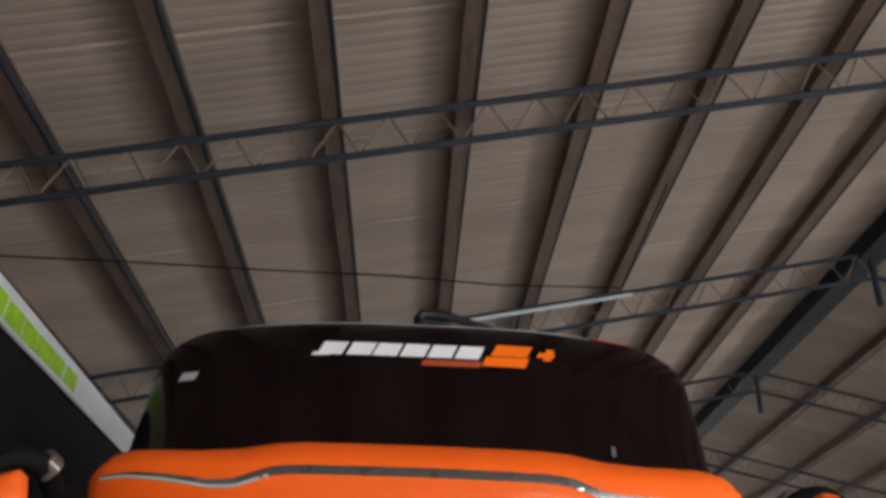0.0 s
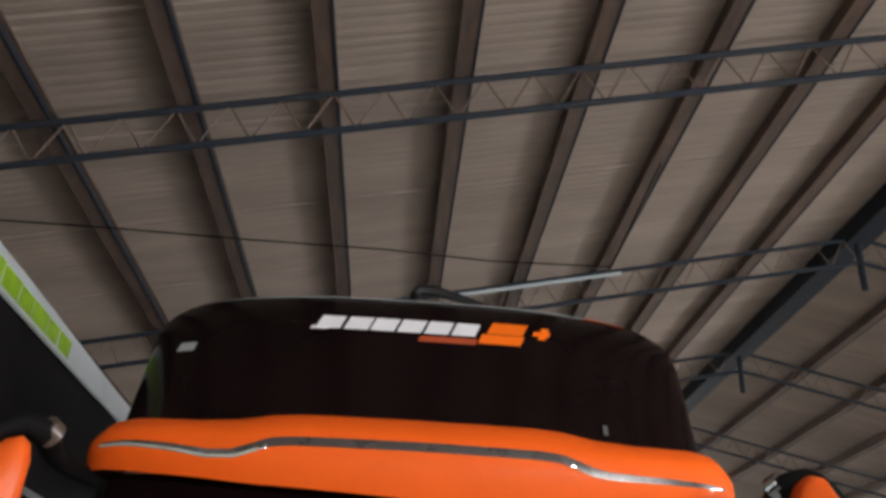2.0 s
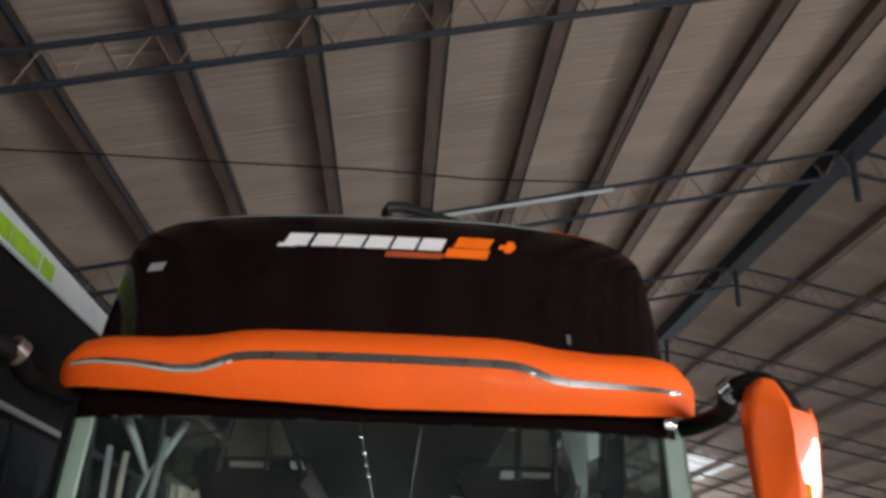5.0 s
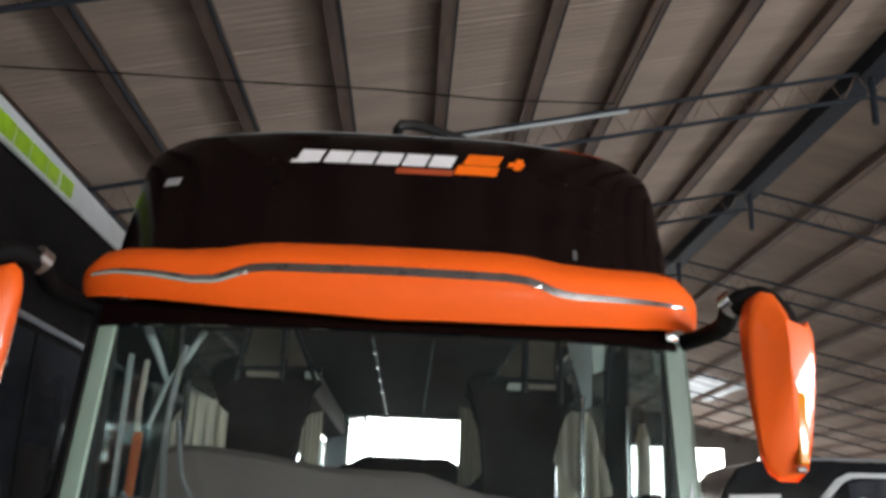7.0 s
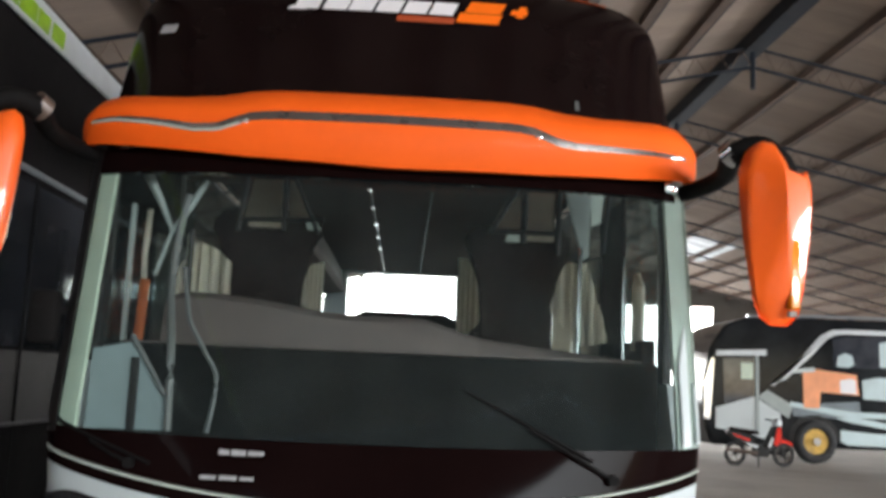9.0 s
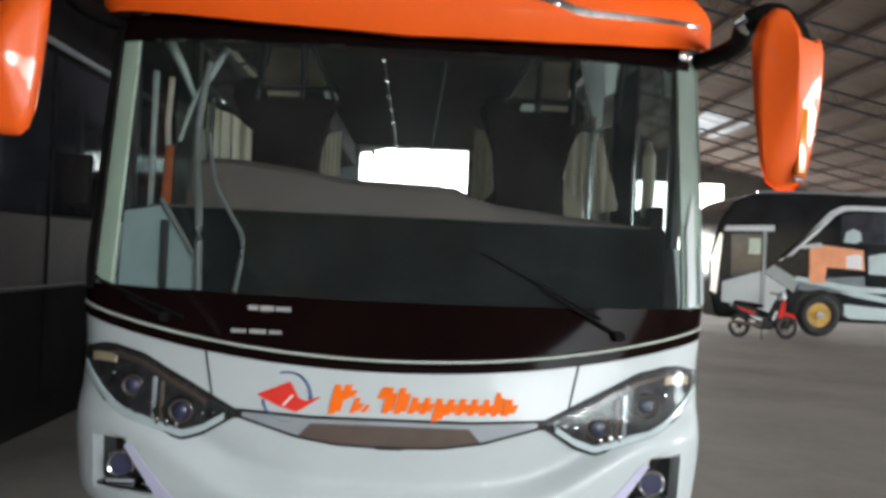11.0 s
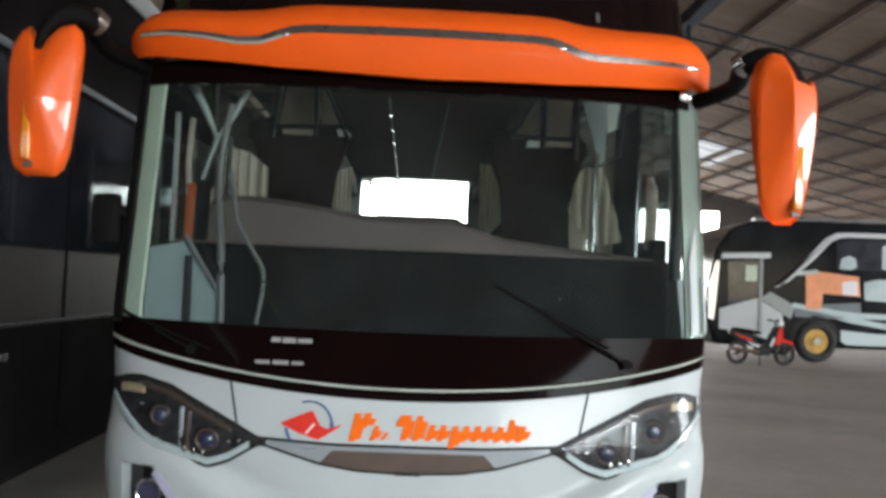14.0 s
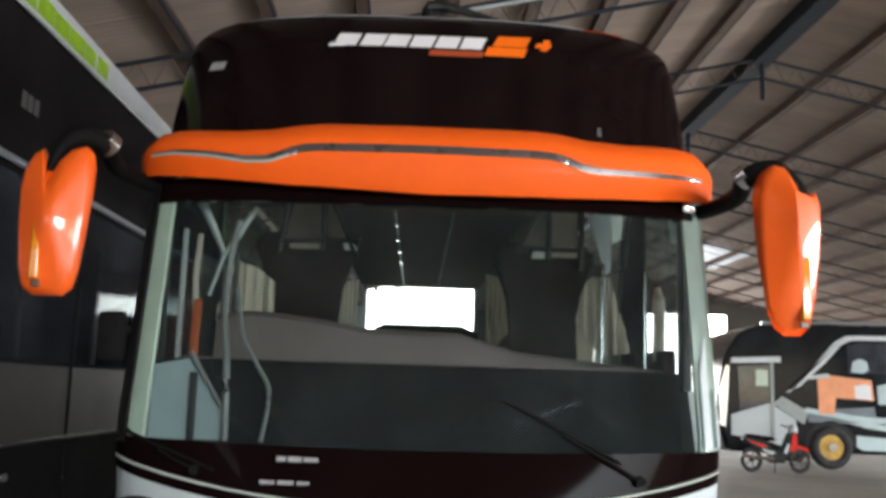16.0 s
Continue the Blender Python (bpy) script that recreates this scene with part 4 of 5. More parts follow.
    part("corner_trim", band([1.238, 1.248, 1.256, 1.263, 1.268], lambda x: 1.32, lambda x: 1.56 - 4 * (x - 1.238), 8, 0.010, 0.02), M_WHITE, c, "white lower corner post")
    part("corner_trim", band([1.172, 1.18, 1.19, 1.20, 1.208], lambda x: 1.312, lambda x: 1.62 + 4.5 * (x - 1.172), 8, 0.007, 0.006), M_WHITE, c, "white corner post beside the windscreen")
    part("screen_sticker", slanted(-1.075, -1.00, 3.012, 3.055, 0.012, 0.006), M_GRFILM, c, "small pale sticker")
    part("marker_lamp", slanted(0.772, 0.790, 2.70, 2.745, 0.0, 0.02), M_RAIL, c)
    for x0 in (-0.475, -0.350, -0.235, -0.115, 0.005, 0.125):
        part("logo_bar", slanted(x0, x0 + 0.106, 3.138, 3.205, 0.028, 0.006), M_WHFILM, c, "white slanted logo bar")
    part("logo_tick", slanted(-0.50, -0.42, 3.132, 3.150, 0.01, 0.006), M_WHFILM, c)
    part("logo_block", slanted(0.245, 0.435, 3.105, 3.155, 0.02, 0.007), M_ORFILM, c, "orange logo block")
    part("logo_block", slanted(0.285, 0.445, 3.160, 3.222, 0.03, 0.007), M_ORFILM, c, "orange logo block")
    part("logo_cross", slanted(0.49, 0.565, 3.165, 3.190, 0.01, 0.007), M_ORFILM, c)
    part("logo_cross", slanted(0.515, 0.550, 3.148, 3.212, 0.02, 0.008), M_ORFILM, c)
    part("logo_underline", slanted(-0.02, 0.235, 3.095, 3.125, 0.01, 0.006), mat("dark_orange_film", (0.45, 0.07, 0.02), 0.5), c, "dark orange strip under the logo")
    for s in (-1, 1):
        part("side_flash", B(s * 1.205 - 0.006, s * 1.205 + 0.006, 0.98, 1.10, 2.66, 2.80, 0.003), M_GREEN, c)
    # sides with window openings
    for s in (-1, 1):
        x0, x1 = (s * 1.262, s * 1.22)
        part("side_panel", prism([(0.5, 0.45), (0.47, 0.9), (0.5, 1.25), (0.62, 1.55), (11.3, 1.55), (11.3, 0.42), (9.4, 0.42), (8.9, 0.95), (7.9, 0.95), (7.4, 0.42), (3.0, 0.42), (2.55, 0.95), (1.55, 0.95), (1.1, 0.42)], 'x', x0, x1), M_WHITE, c, "white bus side")
        part("side_header", prism([(1.02, 2.75), (1.22, 3.20), (11.3, 3.26), (11.3, 2.75)], 'x', s * 1.165, s * 1.13), M_BLACK, c)
        ys = [0.74, 1.9, 3.6, 5.3, 7.0, 8.7, 10.2, 11.3]
        for i, y in enumerate(ys):
            part("window_pillar", B(min(x0, x1), max(x0, x1), y - 0.05, y + 0.05, 1.54, 2.77 if i else 2.52, 0.008), M_PLASTIC, c)
        for a, b in zip(ys, ys[1:]):
            p = part("side_window", B(s * 1.232 - 0.004, s * 1.232 + 0.004, a + 0.05, b - 0.05, 1.55, 2.76), G_SIDE, c, "tinted side window")
            p.visible_shadow = False
    bm = bmesh.new()
    for a in ((-1.21, 1.21, 0.45, 2.42), (-1.21, 1.21, 3.17, 3.34), (-1.21, -0.86, 2.42, 3.17), (0.87, 1.21, 2.42, 3.17)):
        box(bm, a[0], a[1], 11.24, 11.30, a[2], a[3])
    part("rear_wall", bm, M_WHITE, c, smooth=False)
    p = part("rear_window", B(-0.86, 0.87, 11.26, 11.268, 2.42, 3.17), G_CLEAR, c, "rear window")
    p.visible_shadow = False
    part("rear_bench_back", prism([(-0.95, 1.9), (-0.95, 2.40), (-0.80, 2.41), (-0.58, 2.555), (0.70, 2.555), (0.84, 2.45), (0.95, 2.45), (0.95, 1.9)], 'y', 10.95, 11.1, 0.02), M_SEAT, c, "dark rear bench backrest")
    # added sheet: stops daylight that would mirror in the dark coach
    part("rear_window_mask", B(1.14, 1.17, 8.4, 11.22, 1.54, 2.79, 0.004), M_CEIL, c, "dark sheet added to block light through the rear side windows")
    # two dark pieces added to cover most of the bright window
    part("side_window_mask", B(1.185, 1.20, 1.30, 1.86, 1.56, 2.50, 0.004), M_SEAT, c, "dark sheet added to mask the bright driver's window")
    part("low_window_mask", B(1.15, 1.215, 0.78, 1.36, 1.40, 1.745, 0.012), M_DASHLOW, c, "dark block added to mask the driver's window low down")
    part("floor_pan", B(-1.20, 1.20, 0.5, 11.22, 0.95, 1.02), M_FLOORBUS, c)
    part("chassis", B(-1.0, 1.0, 0.6, 11.0, 0.42, 0.94), M_PLASTIC, c)
    part("ceiling_lining", B(-1.10, 1.10, 1.19, 11.22, 3.20, 3.24), M_CEIL, c, "dark red-brown ceiling lining")
    part("front_bulkhead", B(-1.12, 1.12, 1.12, 1.18, 2.62, 3.20), M_CEIL, c)
    for s in (-1, 1):
        part("luggage_rack", prism([(s * 0.90, 2.90), (s * 0.94, 2.84), (s * 1.16, 2.80), (s * 1.16, 3.18), (s * 0.95, 3.18)], 'y', 3.4, 11.1), M_CEIL, c, "overhead luggage rack")
        part("ceiling_rail", T([(s * 0.27, 1.4, 3.14), (s * 0.27, 11.1, 3.14)], 0.010, 8), M_GUNMETAL if s < 0 else M_PLASTIC, c)
        for i in range(8 if s < 0 else 0):
            part("rail_bracket", B(min(s * 0.25, s * 0.29), max(s * 0.25, s * 0.29), 1.6 + 0.9 * i, 1.7 + 0.9 * i, 3.11, 3.20, 0.005), M_CHROME, c)
    # dashboard
    hump = tab([(-1.06, 1.83), (-0.98, 1.865), (-0.9, 1.88), (-0.75, 1.875), (-0.5, 1.845), (-0.26, 1.805), (0.17, 1.795), (0.3, 1.755), (0.42, 1.72), (0.72, 1.69), (1.14, 1.655)])
    bm = bmesh.new()
    cols = []
    for i in range(25):
        x = -1.0 + 2.16 * i / 24
        cols.append([bm.verts.new(v) for v in ((x, 0.72 + 0.1 * x * x, 1.62), (x, 0.76 + 0.1 * x * x, hump(x) - 0.03), (x, 0.80 + 0.1 * x * x, hump(x)), (x, 1.15, hump(x) + 0.01), (x, 1.2, 1.3), (x, 0.80, 1.3))])
    for a, b in zip(cols, cols[1:]):
        for r in range(6):
            bm.faces.new((a[r], b[r], b[(r + 1) % 6], a[(r + 1) % 6]))
    bm.faces.new(cols[0])
    bm.faces.new(cols[-1][::-1])
    d = part("dashboard", bm, M_DASH, c, "grey-brown dashboard hood")
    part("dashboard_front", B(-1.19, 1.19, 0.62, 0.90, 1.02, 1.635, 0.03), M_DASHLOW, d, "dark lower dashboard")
    part("dash_ledge", B(-1.12, 1.12, 0.66, 0.80, 1.622, 1.645, 0.008), M_DASH, d)
    # entrance side: partition panel, rails, curtains
    part("step_panel", prism([(-1.19, 1.28), (-1.18, 1.60), (-1.03, 1.63), (-0.87, 1.42), (-0.86, 1.28)], 'y', 0.50, 0.53), M_PANEL, c, "grey step-well panel")
    part("panel_gap", B(-1.02, -0.985, 0.485, 0.499, 1.28, 1.57, 0.004), M_PLASTIC, c)
    part("handrail", T(curve_pts([(-0.85, 0.48, 1.28), (-0.86, 0.48, 1.6), (-0.90, 0.56, 1.86), (-0.89, 0.58, 2.1), (-0.865, 0.60, 2.27)]), 0.017, 8), M_RAIL, c, "grey bent handrail")
    part("handrail", T(curve_pts([(-0.69, 0.46, 1.28), (-0.665, 0.46, 1.49), (-0.72, 0.47, 1.60), (-0.79, 0.48, 1.72), (-0.815, 0.49, 1.82), (-0.84, 0.51, 1.95)]), 0.010, 8), M_RAIL, c, "grey bent handrail")
    part("handrail", T([(-1.02, 0.48, 1.66), (-0.87, 0.48, 1.42)], 0.011, 8), M_RAIL, c)
    part("door_post", B(-1.200, -1.180, 0.90, 0.94, 1.3, 2.28, 0.006), M_TRIMGREY, c)
    part("door_strut", T([(-1.16, 0.58, 2.44), (-1.06, 0.59, 2.38), (-0.985, 0.60, 2.24), (-0.925, 0.60, 2.11)], 0.038, 8, 0.5, [1.7, 1.3, 0.9, 0.55]), M_TRIMGREY, c, "pale grey angled door strut")
    part("door_strut", T([(-0.80, 0.62, 2.34), (-0.86, 0.61, 2.22), (-0.925, 0.60, 2.11), (-0.985, 0.60, 1.92)], 0.026, 8, 0.5, [1.2, 1.1, 0.9, 0.8]), M_TRIMGREY, c, "pale grey angled door strut")
    part("door_strut_head", B(-1.14, -1.02, 0.56, 0.64, 2.36, 2.46, 0.02), M_TRIMGREEN, c)
    part("curtain_post", T([(-1.0, 1.26, 1.60), (-1.0, 1.26, 2.22)], 0.014, 8), M_PLASTIC, c)
    part("curtain_post", T([(0.955, 1.26, 1.60), (0.955, 1.26, 2.22)], 0.013, 8), M_CHROME, c)
    part("curtain", T([(1.165, 0.92, 1.70), (1.17, 0.92, 1.86), (1.168, 0.92, 2.0), (1.16, 0.92, 2.06)], 0.030, 10, 0.5), M_CURTAIN, c, "beige gathered curtain")
    part("grab_rail", T([(1.12, 1.0, 1.55), (1.12, 1.0, 2.15)], 0.011, 8), M_CHROME, c, "thin chrome grab rail")
    part("curtain", T([(-1.125, 0.95, 1.84), (-1.135, 0.95, 2.05), (-1.125, 0.95, 2.26)], 0.014, 10, 0.6), M_CURTAIN, c, "beige gathered curtain")
    ov = part("overhead_shelf", B(-1.12, 1.12, 1.40, 1.62, 2.54, 2.64, 0.02), M_CEIL, c, "dark overhead shelf above the front seats")
    for pts in ([(-0.775, 2.325), (-0.735, 2.53), (-0.59, 2.53), (-0.585, 2.325)], [(-0.545, 2.335), (-0.55, 2.53), (-0.52, 2.53), (-0.425, 2.335)], [(-0.75, 2.275), (-0.75, 2.305), (-0.585, 2.305), (-0.585, 2.275)],
                [(0.525, 2.33), (0.64, 2.50), (0.665, 2.50), (0.665, 2.33)], [(0.705, 2.325), (0.705, 2.53), (0.845, 2.53), (0.845, 2.325)], [(0.705, 2.27), (0.705, 2.30), (0.845, 2.30), (0.845, 2.27)]):
        part("rack_panel", prism(pts, 'y', 1.41, 1.43), M_PANELTAN, ov, "tan panel behind the rack rods")
    for pts in ([(-0.445, 2.275), (-0.455, 2.315), (-0.40, 2.315), (-0.375, 2.275)], [(0.59, 2.262), (0.60, 2.30), (0.665, 2.30), (0.665, 2.262)], [(1.04, 2.36), (1.03, 2.55), (1.12, 2.55), (1.125, 2.40)]):
        part("rack_panel", prism(pts, 'y', 1.41, 1.43), M_TRIMPALE, ov, "pale panel behind the rack rods")
    part("hanging_strap", prism([(0.885, 2.56), (1.025, 2.56), (1.02, 2.19), (0.99, 2.17)], 'y', 1.36, 1.385), M_TRIMGREY, ov, "grey tapered cloth strap")
    for p, q in (((-0.80, 2.31), (-0.36, 2.325)), ((0.50, 2.315), (0.86, 2.31)), ((-0.565, 2.26), (-0.57, 2.56)), ((-0.53, 2.56), (-0.385, 2.25)), ((-0.80, 2.25), (-0.76, 2.56)), ((0.685, 2.25), (0.685, 2.56)), ((0.865, 2.2), (0.865, 2.56)), ((0.66, 2.56), (0.51, 2.30)), ((1.10, 2.22), (1.13, 2.56))):
        part("rack_rod", T([(p[0], 1.39, p[1]), (q[0], 1.39, q[1])], 0.014, 6), M_PLASTIC, ov)
    for y, x, z0, z1, s_ in ((1.8, -1.15, 1.6, 2.28, 1), (2.6, -1.15, 1.6, 2.3, 1), (1.75, 1.15, 1.6, 2.25, 1), (2.55, 1.15, 1.6, 2.3, 1), (5.6, 1.16, 1.6, 2.6, 1), (8.9, -1.16, 1.6, 2.6, 1)):
        bm = bmesh.new()
        vs = []
        for i in range(25):
            yy = y + 0.62 * i / 24
            xx = x + 0.022 * math.sin(i * 1.55)
            vs.append((bm.verts.new((xx, yy, z1)), bm.verts.new((xx, yy + 0.10 * math.sin(i / 24 * 3.1), (z0 + z1) / 2)), bm.verts.new((xx, yy, z0))))
        for a, b in zip(vs, vs[1:]):
            for r in range(2):
                bm.faces.new((a[r], b[r], b[r + 1], a[r + 1]))
        bmesh.ops.solidify(bm, geom=list(bm.faces), thickness=0.006)
        part("curtain", bm, M_CURTAIN, c, "beige gathered window curtain")
    for cx0, cx1, ct, cb in ((-1.10, -0.80, [(-1.10, 1.93), (-1.0, 2.17), (-0.9, 2.15), (-0.80, 2.07)], [(-1.10, 1.86), (-0.80, 1.86)]),
                             (0.818, 1.109, [(0.818, 1.92), (0.875, 2.12), (0.9, 2.15), (1.0, 2.15), (1.109, 1.79)], [(0.818, 1.90), (0.961, 1.72), (1.109, 1.75)]),
                             (0.383, 0.545, [(0.383, 2.24), (0.46, 2.225), (0.545, 2.11)], [(0.383, 1.80), (0.45, 1.80), (0.545, 1.90)]),
                             (-0.53, -0.40, [(-0.53, 2.02), (-0.48, 2.16), (-0.40, 2.18)], [(-0.53, 1.95), (-0.40, 1.80)])):
        bm = bmesh.new()
        yc = 1.30 if abs(cx0) > 0.7 else 2.0
        vs = []
        for i in range(25):
            xx = cx0 + (cx1 - cx0) * i / 24
            yy = yc + 0.02 * math.sin(i * 1.4) + 0.008 * math.sin(i * 3.1)
            vs.append([bm.verts.new((xx, yy, lerp(cb, xx) + (lerp(ct, xx) - lerp(cb, xx)) * k / 3)) for k in range(4)])
        for a, b in zip(vs, vs[1:]):
            for r in range(3):
                bm.faces.new((a[r], b[r], b[r + 1], a[r + 1]))
        bmesh.ops.solidify(bm, geom=list(bm.faces), thickness=0.006)
        part("curtain", bm, M_CURTAIN, c, "beige gathered curtain")
    part("curtain", T([(-1.09, 0.80, 1.62), (-1.085, 0.80, 1.75), (-1.08, 0.80, 1.92)], 0.022, 10, 0.6), M_CURTAIN2, c, "orange gathered curtain")
    part("small_mirror", B(-1.365, -1.25, 0.26, 0.33, 1.605, 1.815, 0.028), M_RUBBER, c, "small black side mirror")
    part("small_mirror_arm", T([(-1.24, 0.44, 1.74), (-1.28, 0.32, 1.74)], 0.015, 8), M_PLASTIC, c)
    part("roof_antenna", T([(-0.035, 1.1, 3.42), (-0.035, 1.1, 3.55), (-0.02, 1.1, 3.575), (0.05, 1.1, 3.578), (0.13, 1.1, 3.562), (0.25, 1.1, 3.53), (0.40, 1.1, 3.485), (0.44, 1.1, 3.44)], 0.030, 8, 1.0, [1.0, 1.0, 1.05, 1.0, 0.85, 0.7, 0.55, 0.5]), M_PLASTIC, c, "black bracket on the roof")
    mirror(c, -1, -1.298, 1.835)
    mirror(c, 1, 1.29, 1.77)
    for y in (2.05, 8.4):
        for s in (-1, 1):
            wheel(c, s * 1.06, y, 0.50, 0.28, 'x', M_RIM, M_CHROME, s)
    return c


COACH = build_coach()


def build_seat(coach, x, y, z, high):
    seat = part("seat", B(x - 0.23, x + 0.23, y - 0.28, y + 0.24, z - 0.13, z, 0.05, 3), M_SEAT, coach, "dark cloth high-back seat")
    part("seat_base", B(x - 0.2, x + 0.2, y - 0.15, y + 0.25, 1.015, z - 0.12, 0.01), M_PLASTIC, seat)
    part("seat_back", prism([(y + 0.18, z - 0.02), (y + 0.30, z - 0.02), (y + 0.42, z + high), (y + 0.33, z + high)], 'x', x - 0.245, x + 0.245, 0.03), M_SEAT, seat)
    part("headrest", B(x - 0.24, x + 0.24, y + 0.29, y + 0.42, z + high - 0.04, z + high + 0.20, 0.05, 3), M_SEAT, seat)


def build_front_seat(coach, x, z):
    """High-back front seat: narrow waist, broad winged head."""
    seat = part("seat", B(x - 0.24, x + 0.24, 1.16, 1.62, z - 0.13, z, 0.05, 3), M_SEAT, coach, "dark cloth high-back front seat")
    part("seat_base", B(x - 0.2, x + 0.2, 1.22, 1.58, 1.015, z - 0.12, 0.01), M_PLASTIC, seat)
    half = [(0.20, z - 0.02), (0.185, z + 0.30), (0.17, z + 0.47), (0.20, z + 0.56), (0.275, z + 0.63), (0.295, z + 0.70), (0.27, z + 0.755), (0.19, z + 0.78)]
    part("seat_back", prism([(x + a, b) for a, b in half] + [(x - a, b) for a, b in half[::-1]], 'y', 1.44, 1.58, 0.03), M_SEAT, seat)


build_front_seat(COACH, -0.66, 1.60)
build_front_seat(COACH, 0.665, 1.58)
for k in range(7):
    for x in (-0.92, -0.42, 0.42, 0.92):
        build_seat(COACH, x, 4.4 + 0.92 * k, 1.18 + 0.05 * k, 0.60)


# ---- the dark coach alongside ----
def build_dark_coach():
    X = -2.2
    c = thing("dark_coach", (X - 1.25, 3, 0), "dark grey coach with a white lettered roof edge", "bus")
    Y0, Y1 = -6.0, 6.4
    prof = [(X, 0.30), (X, 3.47), (X - 0.02, 3.50), (X - 2.48, 3.50), (X - 2.5, 3.47), (X - 2.5, 0.30)]
    part("body", prism(prof, 'y', Y0, Y1), M_LBUS, c, "dark grey bus body", smooth=False)
    top = bmesh.new()
    rows = []
    n = 24
    for i in range(n + 1):
        y = Y0 + (Y1 - Y0) * i / n
        h = 0.27 - 0.05 * smooth_step(1.0, 4.5, y) - 0.08 * smooth_step(4.5, 6.4, y)
        sec = [(X + 0.012, 3.487), (X + 0.014, 3.51), (X - 0.005, 3.51 + h * 0.55), (X - 0.06, 3.51 + h), (X - 0.3, 3.51 + h + 0.08), (X - 1.25, 3.51 + h + 0.10), (X - 2.2, 3.51 + h + 0.08), (X - 2.5, 3.51)]
        rows.append([top.verts.new((a, y, b)) for a, b in sec])
    for a, b in zip(rows, rows[1:]):
        for k in range(7):
            top.faces.new((a[k], a[k + 1], b[k + 1], b[k]))
    top.faces.new(rows[0])
    top.faces.new(rows[-1][::-1])
    part("roof", top, M_DULLWHITE, c, "white rounded roof edge")
    # green roof lettering as bars
    y = -5.6
    rnd = random.Random(4)
    while y < 2.35:
        w = 0.17 + 0.07 * rnd.random()
        bm = bmesh.new()
        z0, z1 = 3.523, 3.655 - 0.012 * smooth_step(0.5, 2.5, y) + 0.012 * rnd.random()
        vs = []
        for yy in (y, y + w):
            for t in (0, 1):
                vs.append((X + 0.016 - 0.014 * t, yy + 0.05 * t, z0 + (z1 - z0) * t))
        f = [bm.verts.new(v) for v in vs]
        g = [bm.verts.new((v[0] - 0.02, v[1], v[2])) for v in vs]
        for q in ((f[0], f[1], f[3], f[2]), (g[2], g[3], g[1], g[0]), (f[0], g[0], g[1], f[1]), (f[2], f[3], g[3], g[2]), (f[0], f[2], g[2], g[0]), (f[1], g[1], g[3], f[3])):
            bm.faces.new(q)
        part("lettering_bar", bm, M_GREEN, c, "lime green lettering bar", smooth=False)
        y += w + (0.022 if rnd.random() < 0.75 else 0.05)
    part("roof_drip_rail", T([(X + 0.015, Y0, 3.485), (X + 0.015, Y1, 3.485)], 0.010, 6), M_SILVER, c)
    for yy in (1.22, 1.30, 1.38):
        part("number_bar", B(X, X + 0.005, yy, yy + 0.055, 2.97, 3.06), M_RAIL, c)
    # side windows, rails and hatch seams
    ys = [Y0 + 0.1, -4.6, -3.2, -1.9, -0.6, 0.75, 2.27, 3.75, 5.0, Y1 - 0.1]
    for a, b in zip(ys, ys[1:]):
        part("side_window", B(X, X + 0.006, a + 0.03, b - 0.03, 1.62, 2.60, 0.002), M_LGLASS, c, "dusty dark side window", smooth=False)
        part("hatch", B(X, X + 0.008, a + 0.02, b - 0.02, 0.52, 1.16, 0.003), M_LBUS, c, "dark luggage hatch", smooth=False)
        part("mid_panel", B(X, X + 0.007, a + 0.02, b - 0.02, 1.18, 1.60, 0.003), M_LMID, c, smooth=False)
        part("panel_seam", B(X - 0.002, X + 0.010, b - 0.012, b + 0.012, 0.5, 2.62), M_RUBBER, c)
    rail = part("window_rail", T([(X + 0.02, Y0, 2.66), (X + 0.02, Y1, 2.66)], 0.022, 8), M_SILVER, c, "silver rail over the windows")
    part("lower_rail", T([(X + 0.012, Y0, 1.17), (X + 0.012, Y1, 1.17)], 0.012, 8), M_PLASTIC, c)
    part("hatch_handle", B(X, X + 0.03, 1.36, 1.44, 0.98, 1.02, 0.006), M_CHROME, c)
    for y in (-3.6, 4.6):
        for x in (X - 0.16, X - 2.3):
            wheel(c, x, y, 0.5, 0.28, 'x', M_PLASTIC, M_PLASTIC, 1)
    return c


build_dark_coach()


